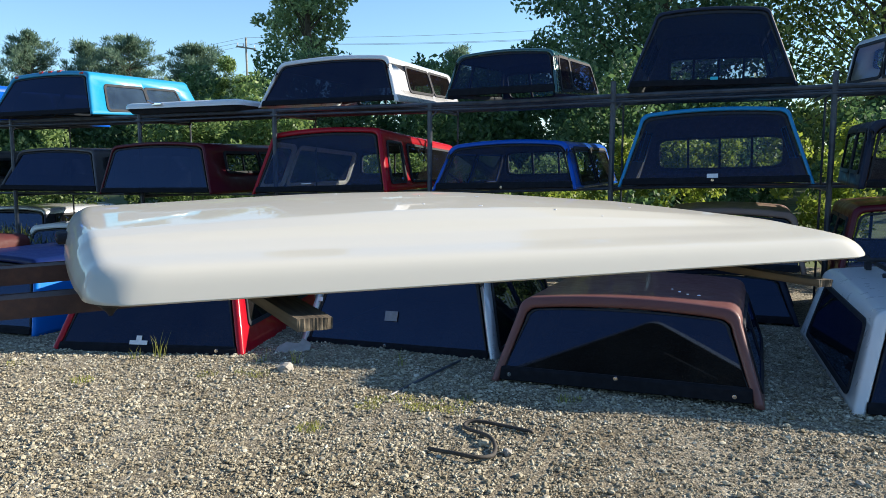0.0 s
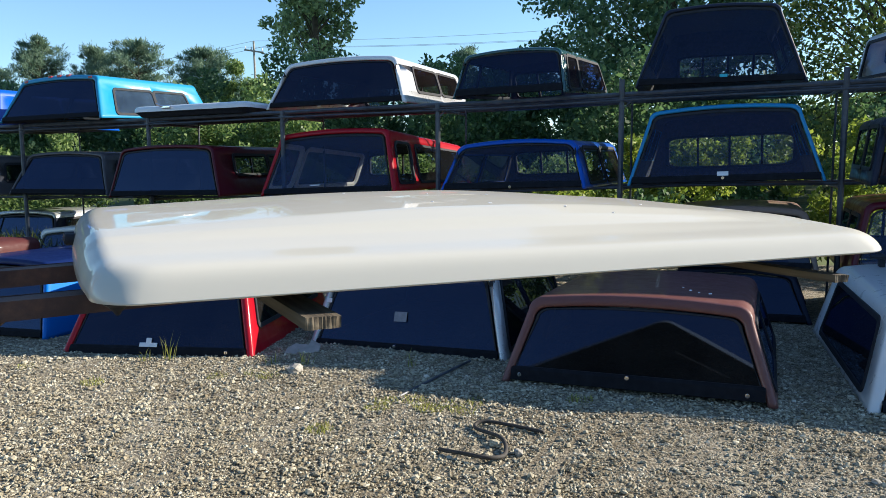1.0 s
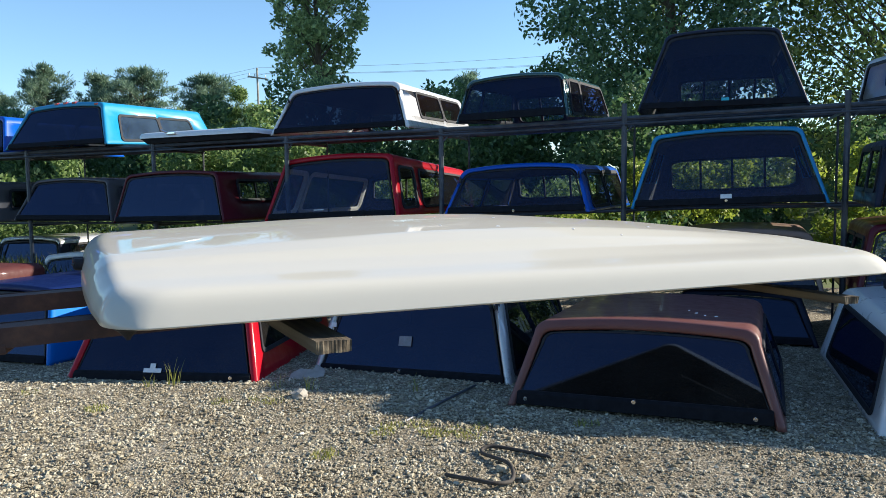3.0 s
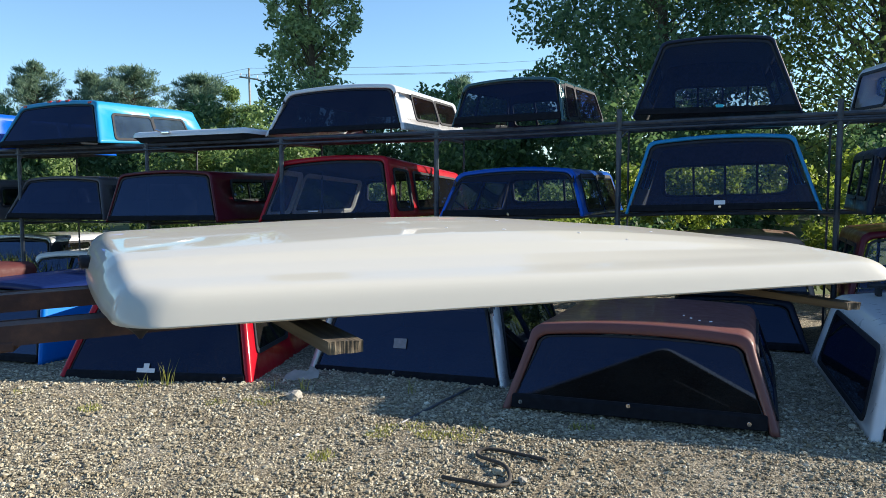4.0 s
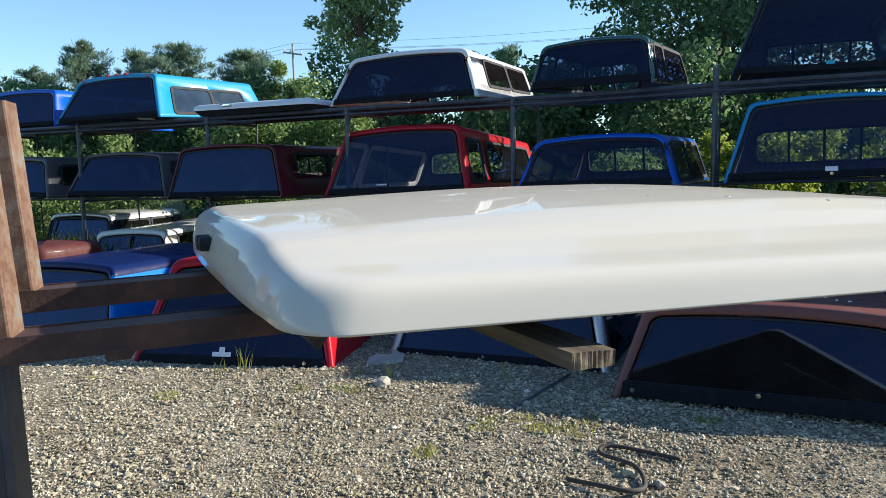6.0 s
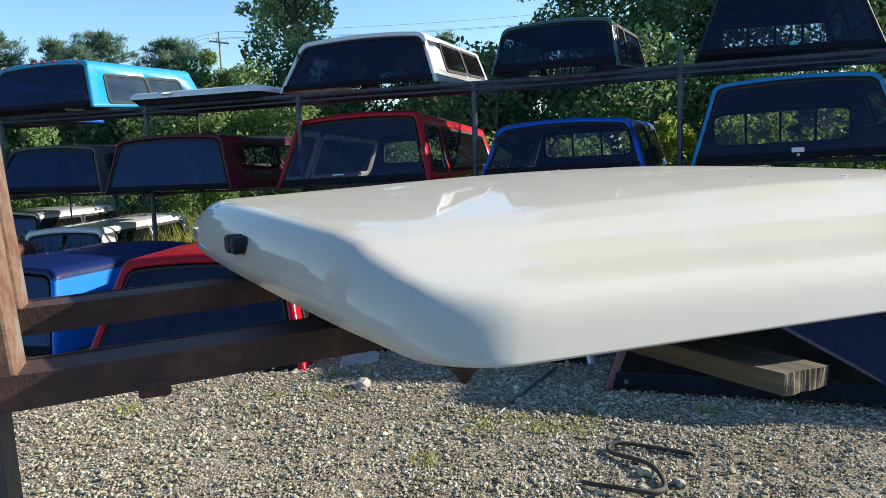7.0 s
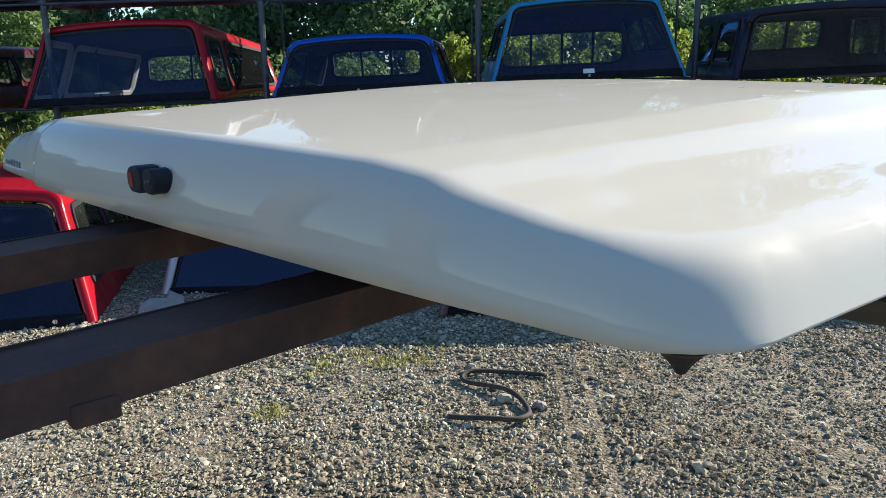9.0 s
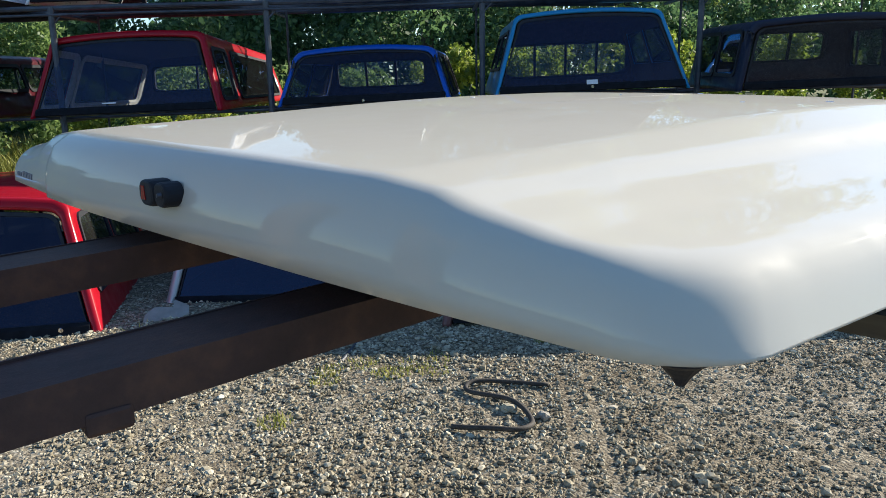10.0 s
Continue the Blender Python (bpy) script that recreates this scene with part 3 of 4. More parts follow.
c = truck_cap("dark red truck cap stacked under the rack", (3.42, 6.7), (4.8, 6.2), 0.43, 0.66, 1.6, M_PLUM, door="clear", inset=0.14)


def flat_cover(label, m, w, l, h, body, under, handle=False):
    """A flat tonneau cover: a shallow tray with rolled edges and a dark underside."""
    th = empty("tonneau_cover", m)
    tagged(th, label, "tonneau cover")
    bm = bmesh.new()
    loops = []
    for d, zz in ((0.0, 0.0), (0.0, h * 0.45), (0.02, h * 0.8), (0.07, h), (0.4, h * 1.25)):
        loops.append([(u, v, zz) for u, v in rrect(-w / 2 + d, w / 2 - d, d, l - d, max(0.02, 0.09 - d), 5)])
    rows = loft(bm, loops)
    bm.faces.new(rows[-1])
    part("shell", bm, body, th, smooth=True)
    bm = bmesh.new()
    loops = [[(u, v, zz) for u, v in rrect(-w / 2 + d, w / 2 - d, d, l - d, 0.08, 5)] for d, zz in ((0.004, 0.0), (0.03, -0.02), (0.06, -0.06))]
    rows = loft(bm, loops)
    bm.faces.new(rows[-1])
    part("underside", bm, under, th)
    if handle:
        bm = bmesh.new()
        box(bm, -w / 2 + 0.48, -w / 2 + 0.62, -0.03, 0.01, h * 0.4, h * 0.4 + 0.035, 0.01)
        tube(bm, [(-w / 2 + 0.5, -0.03, h * 0.6 + 0.01), (-w / 2 + 0.44, -0.06, h * 0.9 + 0.02)], 0.012, 8)
        part("handle", bm, M_CHROME, th)
    return th


flat_cover("white flat tonneau cover lying on the upper shelf", pose(-3.25, 9.4, 2.215, 0, 0, -19), 1.72, 1.2, 0.075, M_CAPWHITE, M_RUBBER, True)
flat_cover("faded red flat cover lying on the blue cap", pose(-5.2, 7.6, 0.665, 0, -1, -22), 1.1, 0.75, 0.13, paint("faded_red_paint", (0.065, 0.009, 0.009), 0.6, 0.05, 0.1, spec=0.2), M_RUBBER)

# ---- tonneau cover on forks ----
LID = pose(-0.65, 1.594, 1.204, 0, 0, 16.7)
LID_L, LID_W = 2.0, 1.617


def smooth_step(a, b, v):
    t = max(0, min(1, (v - a) / (b - a)))
    return t * t * (3 - 2 * t)


def lid_roof(x, y):
    """Height of the top: a rim that sinks towards the far end, a shoulder, and a crown."""
    yy = min(y, LID_W - y)
    near, far = smooth_step(-0.15, 0.95, x), smooth_step(-0.25, 0.89, LID_L - x)
    ramp_up = max(0.0, min(1.0, (yy - 0.15) / 0.145)) ** 1.4
    rise = max(0.0, min(1.0, (yy - 0.26) / 0.54))
    crown = 0.8 * max(0.0, min(1.0, (yy - 0.26) / 0.12)) ** 0.9 + 0.2 * rise * (2 - rise)
    return 0.071 - 0.025 * x / LID_L + 0.013 * min(1.0, yy / 0.2) + 0.028 * (0.75 + 0.25 * near) * far * ramp_up + 0.0415 * (0.25 + 0.75 * near) * far * crown - 0.002 * (1 - smooth_step(0, 0.16, x))


def lid_at(u, v, zz, lip=0.0):
    """The cover's own set: its rear end bows out, its ends run askew, and it lies slightly aslant."""
    f = max(0.0, 1 - u / LID_L)
    bow = 4 * v / LID_W * (1 - v / LID_W)
    uu = u - 0.169 * v * (0.5 + 0.5 * f) - 0.049 * bow * f - lip
    return (uu, v, zz + 0.0113 * uu + 0.0256 * v + 0.0076 * bow * f)


def rear_panel(u, v, e):
    """How far the moulded rear panel stands proud of the two corner pieces."""
    return (0.0025 * smooth_step(0.15, 0.24, v) + 0.0095 * smooth_step(0.5, 1.2, v)) * smooth_step(0.372, 0.392, LID_W - v) * smooth_step(0.07, 0.03, u) * smooth_step(1.0, 0.8, e)


def lid_mesh():
    bm = bmesh.new()
    loops = []
    for d in (0.0, 0.001, 0.003, 0.006, 0.01, 0.015, 0.021, 0.029, 0.038, 0.049, 0.06, 0.072, 0.085, 0.1, 0.12, 0.14, 0.16, 0.18, 0.2, 0.22, 0.24, 0.26, 0.275, 0.285, 0.295, 0.31, 0.325, 0.34, 0.355, 0.37, 0.385, 0.4, 0.415, 0.43, 0.46, 0.5, 0.6, 0.7, 0.8):
        r = 0.085 if d < 0.06 else max(0.012, 0.085 - (d - 0.06) * 0.8)
        base = rrect(d, LID_L - d, d, LID_W - d, r, 6)
        lp = []
        for i, (u, v) in enumerate(base):
            u2, v2 = base[(i + 1) % len(base)]
            k = 40 if i in (6, 20) else 110 if i == 13 else 30 if i == 27 else 1
            side = math.sin(radians(90 * (i // 7) + 15 * (i % 7))) ** 2  # 1 on the long sides, 0 on the ends
            for q in range(k):
                uu, vv = u + (u2 - u) * q / k, v + (v2 - v) * q / k
                R, pw = 0.06, 2.2
                end = max(0, 1 - (1 - min(d, R) / R) ** pw) ** (1 / pw)
                f = d / 0.031
                flank = f / (1 + f ** 3.2) ** (1 / 3.2)
                e = end + (flank - end) * side
                lp.append(lid_at(uu, vv, lid_roof(uu, vv) * e, rear_panel(uu, vv, e)))
        loops.append(lp)
    rows = loft(bm, loops)
    bm.faces.new(rows[-1])
    return bm


lid = empty("tonneau_cover", LID)
tagged(lid, "pearl white fiberglass tonneau cover lying on rusty forks", "tonneau cover")
shell = part("shell", lid_mesh(), M_WHITE, lid, smooth=True, mats=[M_WHITE, M_LINER])
so = shell.modifiers.new("thickness", "SOLIDIFY")
so.thickness, so.offset, so.material_offset = 0.008, -1, 1

def rust_material():
    m, nt, p = mat_base("rusty_steel")
    n1 = noise_node(nt, 6, 8, 0.7)
    r = ramp(nt, n1.outputs["Fac"], [(0.3, (0.028, 0.018, 0.018)), (0.5, (0.062, 0.034, 0.03)), (0.68, (0.12, 0.062, 0.042)), (0.8, (0.09, 0.072, 0.066))])
    nt.links.new(r.outputs["Color"], p.inputs["Base Color"])
    p.inputs["Roughness"].default_value, p.inputs["Metallic"].default_value = 0.7, 0.15
    n2 = noise_node(nt, 60, 6, 0.7)
    bump(nt, n2.outputs["Fac"], p, 0.4, 0.004)
    return m


def worn_paint_material():
    m, nt, p = mat_base("worn_grey_paint_on_rust")
    n1 = noise_node(nt, 11, 8, 0.75)
    r = ramp(nt, n1.outputs["Fac"], [(0.42, (0.10, 0.048, 0.028)), (0.52, (0.15, 0.09, 0.06)), (0.6, (0.15, 0.135, 0.115))])
    nt.links.new(r.outputs["Color"], p.inputs["Base Color"])
    p.inputs["Roughness"].default_value = 0.7
    n2 = noise_node(nt, 40, 6, 0.7)
    bump(nt, n2.outputs["Fac"], p, 0.4, 0.004)
    return m


M_RUST, M_WORN = rust_material(), worn_paint_material()


def wood_material():
    """Weathered grey-brown sawn timber with long grain."""
    m, nt, p = mat_base("weathered_board")
    tc = nt.nodes.new("ShaderNodeTexCoord")
    mp = nt.nodes.new("ShaderNodeMapping")
    mp.inputs["Scale"].default_value = (2.5, 45, 45)
    nt.links.new(tc.outputs["Object"], mp.inputs["Vector"])
    g = nt.nodes.new("ShaderNodeTexNoise")
    g.inputs["Scale"].default_value, g.inputs["Detail"].default_value = 1.0, 7
    nt.links.new(mp.outputs["Vector"], g.inputs["Vector"])
    r = ramp(nt, g.outputs["Fac"], [(0.3, (0.04, 0.03, 0.02)), (0.5, (0.095, 0.073, 0.048)), (0.7, (0.165, 0.135, 0.09))])
    nt.links.new(r.outputs["Color"], p.inputs["Base Color"])
    p.inputs["Roughness"].default_value = 0.85
    bump(nt, g.outputs["Fac"], p, 0.5, 0.006)
    return m


M_WOOD = wood_material()


def rrect_at(u0, u1, v0, v1, zz):
    return [(u, v, zz) for u, v in rrect(u0, u1, v0, v1, 0.006, 2)]


def fork(x, y, z, tall, lug=True):
    """One fork of the lift: shank, heel and tine with a sleeve lug."""
    th = empty("lift_fork", pose(x, y, z, 0, 0, 19.2))
    tagged(th, "rusty brown steel lift fork under the white cover", "lift fork", "lift forks")
    bm = bmesh.new()
    rows = loft(bm, [rrect_at(-0.064 - 0.06 * zz, -0.002 - 0.06 * zz, 0, 0.1, zz) for zz in (-0.03, 0.1, 0.3, tall)])
    bm.faces.new(rows[-1])
    part("shank", bm, M_WORN, th, "shank with worn grey paint over rust")
    bm = bmesh.new()
    prof = [(-0.066, 0.01), (-0.066, -0.025), (-0.052, -0.042), (-0.03, -0.051), (0.0, -0.049), (1.2, -0.004), (2.3, 0.008), (2.35, 0.014), (2.35, 0.024), (0.6, 0.022), (0.0, 0.0)]
    a = [bm.verts.new((px, -0.003, pz)) for px, pz in prof]
    b = [bm.verts.new((px, 0.109, pz)) for px, pz in prof]
    k = len(prof)
    bm.faces.new(a)
    bm.faces.new(b[::-1])
    for i in range(k):
        bm.faces.new((a[i], b[i], b[(i + 1) % k], a[(i + 1) % k]))
    bmesh.ops.bevel(bm, geom=[e for e in bm.edges], offset=0.004, segments=2, affect="EDGES")
    part("tine", bm, M_RUST, th)
    if lug:
        bm = bmesh.new()
        box(bm, 0.16, 0.208, -0.006, 0.112, -0.057, -0.03, 0.005)
        part("lug", bm, M_RUST, th)
    return th
forks = [fork(-1.272, 1.88, 1.147, 0.6), fork(-1.45, 2.238, 1.181, 0.45, False)]


def mast_post(forks):
    th = empty("mast_post", pose(-1.375, 2.04, 0.04, 0, -1, 19.2))
    tagged(th, "black steel upright that carries the forks", "mast post")
    bm = bmesh.new()
    box(bm, -0.1, -0.018, -0.02, 0.05, -0.1, 1.2, 0.006)
    part("web", bm, M_RAIL, th)
    bm = bmesh.new()
    box(bm, -0.018, 0.0, -0.04, 0.08, -0.1, 1.02, 0.004)
    part("flange", bm, M_RAIL, th)
    inv = th.matrix_world.inverted()
    a, b = (inv @ (f.matrix_world @ Vector((-0.105, y, 0.06))) for f, y in zip(forks, (-0.03, 0.13)))
    bm = bmesh.new()
    tube(bm, [a, b], 0.042, 12)
    part("carriage_bar", bm, M_RAIL, th)
mast_post(forks)


def board(label, u, v, length, w, h, turn, z=0.0):
    """A board that lies across the forks under the cover; u, v on the cover's plan are its near end."""
    m = LID @ pose(u, v, -0.006 - h + z, 0, 0, turn)
    bm = bmesh.new()
    rg4 = random.Random(int(length * 100))
    cols = [(-w / 2 + w * k / 22, rg4.uniform(-0.0012, 0.0012), rg4.uniform(0, 0.0006)) for k in range(23)]
    loops = []
    for f, xx in ((1.0, 0.0), (0.6, 0.012), (0.0, 0.05), (0.0, length)):
        top = [(xx + off * f, vv, h - dz) for vv, off, dz in cols]
        low = [(xx + off * f * 0.6, vv, 0.0) for vv, off, dz in cols]
        loops.append(top + low[::-1])
    rows = loft(bm, loops)
    for row in (rows[0], rows[-1]):
        for k in range(22):
            bm.faces.new((row[k], row[k + 1], row[44 - k], row[45 - k]))
    bmesh.ops.recalc_face_normals(bm, faces=bm.faces)
    for vert in bm.verts:
        vert.co.z += 0.003 * noise.noise(vert.co * 20)
        vert.co.x += 0.008 * noise.noise(vert.co * 31)
    me = bpy.data.meshes.new("board")
    bm.to_mesh(me)
    bm.free()
    me.materials.append(M_WOOD)
    ob = new("board", me)
    ob.matrix_world = m
    return tagged(ob, label, "board", "boards under the cover")


board("short weathered board with a broken end under the cover", 0.455, -0.03, 1.2, 0.078, 0.028, 101, -0.037)
board("yellowish weathered board jutting from under the cover", 1.82, 0.0, 1.3, 0.045, 0.02, 97, -0.028)

# ---- fittings of the cover ----
def lid_fittings():
    """Brake lamp, rubber cone, lettering of plain bars, and specks of dirt on the cover."""
    def back(v, out, zz):
        u, vv, z = lid_at(0.0, v, zz, 0.007)
        return (u - out, vv, z)

    def block(bm, v0, v1, z0, z1, depth, r):
        loops = []
        for q, out in ((1.0, -0.012), (1.0, depth * 0.7), (0.93, depth * 0.92), (0.8, depth)):
            vm, zm = (v0 + v1) / 2, (z0 + z1) / 2
            loops.append([back(vm + (a - vm) * q, out, zm + (b - zm) * q) for a, b in rrect(v0, v1, z0, z1, r, 4)])
        bm.faces.new(loft(bm, loops)[-1])
    bm = bmesh.new()
    block(bm, 0.728, 0.769, 0.043, 0.079, 0.017, 0.014)
    lamp = part("brake_lamp", bm, M_RUBBER, lid, "black housing with a small red lens")
    bm = bmesh.new()
    block(bm, 0.699, 0.733, 0.044, 0.078, 0.014, 0.015)
    part("bracket", bm, M_RUBBER, lamp)
    bm = bmesh.new()
    lens = [back(v, o, z) for v, z, o in ((0.76, 0.052, 0.0182), (0.748, 0.052, 0.0182), (0.75, 0.071, 0.0182), (0.757, 0.071, 0.0182))]
    lens2 = [back(v, o, z) for v, z, o in ((0.76, 0.052, 0.012), (0.748, 0.052, 0.012), (0.75, 0.071, 0.012), (0.757, 0.071, 0.012))]
    bm.faces.new(loft(bm, [lens2, lens])[-1])
    part("lens", bm, M_REDLENS, lamp, "red wedge-shaped lens")
    bm = bmesh.new()
    bolt = Vector(back(0.709, 0.014, 0.062))
    tube(bm, [bolt, bolt - Vector((0.006, 0, 0))], [0.004, 0.003], 8)
    part("bolt", bm, M_RAIL, lamp)
    bm = bmesh.new()
    cx, cy, cz = lid_at(0.05, 0.05, 0.0)
    rows = loft(bm, [[(cx + r * math.cos(a), cy + r * math.sin(a), cz + zz) for a in [k * 0.3927 for k in range(16)]] for r, zz in ((0.03, 0.004), (0.028, -0.004), (0.02, -0.009), (0.009, -0.021), (0.004, -0.029))])
    bm.faces.new(rows[-1])
    part("corner_bumper", bm, M_RUBBER, lid, "black rubber cone under the corner")
    bm = bmesh.new()
    for k in range(9):
        v = 1.37 + 0.013 * k + (0.012 if k > 5 else 0)
        h = 0.011 if k < 6 else 0.007
        loops = [[(x + o, y, z) for x, y, z in (lid_at(0.0008, v, 0.016), lid_at(0.0008, v + 0.008, 0.016), lid_at(0.0013, v + 0.008, 0.016 + h), lid_at(0.0013, v, 0.016 + h))] for o in (0.003, -0.0025)]
        bm.faces.new(loft(bm, loops)[-1])
    part("lettering", bm, M_GREYTAG, lid, "small dark raised lettering")
    rg5 = random.Random(3)
    for k in range(8):
        v, u = rg5.uniform(0.3, 1.3), rg5.uniform(0.15, 1.6)
        r = rg5.uniform(0.002, 0.006)
        bm = bmesh.new()
        loops = [[lid_at(u + q * r * math.cos(w) * (1 + 0.4 * math.sin(3 * w + k)), v + q * r * 1.6 * math.sin(w), lid_roof(u, v) + zz) for w in [n * 0.785 for n in range(8)]] for q, zz in ((1.0, 0.0), (0.7, 0.0012))]
        bm.faces.new(loft(bm, loops)[-1])
        part("dirt_speck", bm, M_STICKER, lid, "dried pale speck of dirt")
lid_fittings()

# ---- trees ----
M_BARK = plain("bark", (0.09, 0.07, 0.05), 0.9, 0, 0.4, 8, 0.6)


def leaf_material(name, dark, light):
    m, nt, p = mat_base(name)
    geo = nt.nodes.new("ShaderNodeNewGeometry")
    r = ramp(nt, geo.outputs["Random Per Island"], [(0.0, dark), (1.0, light)])
    nt.links.new(r.outputs["Color"], p.inputs["Base Color"])
    p.inputs["Roughness"].default_value = 0.55
    tl = nt.nodes.new("ShaderNodeBsdfTranslucent")
    nt.links.new(r.outputs["Color"], tl.inputs["Color"])
    mix = nt.nodes.new("ShaderNodeMixShader")
    mix.inputs[0].default_value = 0.5
    nt.links.new(p.outputs[0], mix.inputs[1])
    nt.links.new(tl.outputs[0], mix.inputs[2])
    nt.links.new(mix.outputs[0], nt.nodes["Material Output"].inputs[0])
    return m


M_LEAF = leaf_material("poplar_leaf", (0.08, 0.15, 0.045), (0.27, 0.37, 0.12))
M_PINE = leaf_material("pine_needles", (0.085, 0.155, 0.115), (0.22, 0.32, 0.21))
M_WEED = leaf_material("goldenrod_leaf", (0.13, 0.21, 0.032), (0.36, 0.42, 0.07))


def leaves_mesh(name, centres, count, size, material, parent, rng, flat=1.0, slim=0.55):
    """Many small leaf blades round clump centres (x, y, z, radius)."""
    w = np.array([c[3] ** 2 for c in centres])
    idx = rng.choice(len(centres), count, p=w / w.sum())
    cs = np.array(centres)[idx]
    d = rng.normal(size=(count, 3))
    d /= np.linalg.norm(d, axis=1)[:, None]
    pos = cs[:, :3] + d * cs[:, 3:4] * (rng.random((count, 1)) ** 0.45) * np.array([1, 1, flat])
    a = rng.normal(size=(count, 3))
    a /= np.linalg.norm(a, axis=1)[:, None]
    b = np.cross(a, rng.normal(size=(count, 3)))
    b /= np.linalg.norm(b, axis=1)[:, None]
    s = size * (0.6 + 0.8 * rng.random((count, 1)))
    v = np.stack([pos - a * s, pos + b * s * slim, pos + a * s, pos - b * s * slim], 1).reshape(-1, 3)
    me = bpy.data.meshes.new(name)
    me.from_pydata(v.tolist(), [], np.arange(count * 4).reshape(-1, 4).tolist())
    me.materials.append(material)
    ob = new(name, me)
    ob.parent = parent
    return ob


def broad_tree(label, x, y, height, spread, first, count, leaf, seed, material=None, clumps=60):
    rng = np.random.default_rng(seed)
    th = empty("tree", pose(x, y, ground_z(x, y)))
    tagged(th, label, "tree", "trees behind the yard")
    bm = bmesh.new()
    tube(bm, [(0, 0, -0.2), (0.05, 0, height * 0.35), (-0.05, 0.1, height * 0.7), (0.05, 0, height)], [height * 0.016, height * 0.011, height * 0.006, 0.015], 8)
    centres = []
    for k in range(clumps):
        f = first + (1 - first) * rng.random() ** 0.8
        zc = height * f
        rad = spread * math.sqrt(max(0.05, math.sin(math.pi * min(1, (f - first) / (1 - first) * 0.82 + 0.14)))) * (0.35 + 0.65 * rng.random())
        a = rng.random() * 6.283
        c = (rad * math.cos(a), rad * math.sin(a), zc, spread * (0.14 + 0.15 * rng.random()))
        centres.append(c)
        if k % 2 == 0:
            z0 = max(height * 0.2, zc - rad * 0.9)
            tube(bm, [(0, 0, z0), (c[0] * 0.5, c[1] * 0.5, (z0 + zc) / 2 + 0.1), c[:3]], [height * 0.0026, height * 0.0014, 0.005], 5)
    part("trunk", bm, M_BARK, th)
    leaves_mesh("crown", centres, count, leaf, material or M_LEAF, th, rng)
    return th


broad_tree("tall young poplar with a loose green crown", -4.4, 24, 10.4, 1.6, 0.38, 19000, 0.076, 1, leaf_material("young_poplar_leaf", (0.12, 0.2, 0.085), (0.45, 0.55, 0.25)), 170)
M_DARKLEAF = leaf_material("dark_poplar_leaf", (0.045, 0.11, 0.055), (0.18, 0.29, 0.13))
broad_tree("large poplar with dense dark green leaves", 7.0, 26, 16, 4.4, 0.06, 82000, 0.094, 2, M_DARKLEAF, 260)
# Sunlight is put into this crown's colour: brighter and yellower than the dark leaf.
broad_tree("large poplar with yellowish green leaves, sunlight put into their colour", 13.8, 25, 16, 5.0, 0.06, 46000, 0.09, 3, leaf_material("sun_toned_poplar_leaf", (0.09, 0.15, 0.045), (0.38, 0.44, 0.12)), 280)
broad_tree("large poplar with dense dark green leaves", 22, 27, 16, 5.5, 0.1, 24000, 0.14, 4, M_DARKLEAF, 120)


def pine(x, y, height, spread, seed):
    """A white pine: a bare leader with whorls of boughs that end in upturned tufts."""
    rng = np.random.default_rng(seed)
    th = empty("pine_tree", pose(x, y, ground_z(x, y)))
    tagged(th, "dark green pine with tufted boughs on the skyline", "tree", "pines on the skyline")
    bm = bmesh.new()
    tube(bm, [(0, 0, -0.2), (0, 0.05, height * 0.5), (0.03, 0, height)], [height * 0.02, height * 0.013, 0.02], 7)
    centres = []
    lv = 15
    for k in range(lv):
        f = 0.1 + 0.88 * k / (lv - 1)
        for q in range(7):
            a = rng.random() * 6.283
            rad = spread * min(1.0, (1.1 - f) * 1.9) ** 0.8 * (0.5 + 0.9 * rng.random())
            zc = height * f + 0.15 * rng.normal() - 0.2
            tip = (rad * math.cos(a), rad * math.sin(a), zc + 0.3 * rad)
            tube(bm, [(0, 0, zc), tip], [0.025, 0.006], 4)
            for w in (0.3, 0.55, 0.8, 1.0):
                centres.append((tip[0] * w + 0.12 * rng.normal(), tip[1] * w + 0.12 * rng.normal(), zc + 0.3 * rad * w + 0.1 + 0.1 * rng.random(), 0.14 + 0.2 * rng.random()))
    part("trunk", bm, M_BARK, th)
    # needle sprays that fan outwards and up from the boughs
    n = 28000
    cs = np.array(centres)[rng.integers(0, len(centres), n)]
    out = cs[:, :3] * np.array([1, 1, 0])
    out /= np.linalg.norm(out, axis=1)[:, None] + 1e-6
    d = out * 0.55 + np.array([0, 0, 0.75]) + rng.normal(0, 0.55, (n, 3))
    d /= np.linalg.norm(d, axis=1)[:, None]
    root = cs[:, :3] + rng.normal(0, 0.5, (n, 3)) * cs[:, 3:4] * np.array([1, 1, 0.7])
    side = np.cross(d, rng.normal(size=(n, 3)))
    side /= np.linalg.norm(side, axis=1)[:, None]
    ln = 0.14 + 0.2 * rng.random((n, 1))
    v = np.stack([root - side * 0.012, root + d * ln * 0.6 + side * 0.021, root + d * ln, root + d * ln * 0.6 - side * 0.021], 1).reshape(-1, 3)
    me = bpy.data.meshes.new("crown")
    me.from_pydata(v.tolist(), [], np.arange(n * 4).reshape(-1, 4).tolist())
    me.materials.append(M_PINE)
    new("crown", me).parent = th


for i, (x, y, h, w) in enumerate(((-23.0, 42, 7.5, 2.2), (-20.2, 43, 7.0, 1.6), (-17.6, 42, 7.2, 2.3), (-13.7, 41, 6.7, 2.0), (0.2, 40, 6.1, 1.2), (-26.5, 43, 6.3, 2.0), (-29.5, 42, 6.7, 2.1), (-12.2, 41, 4.9, 1.3))):
    pine(x, y, h, w, 20 + i)


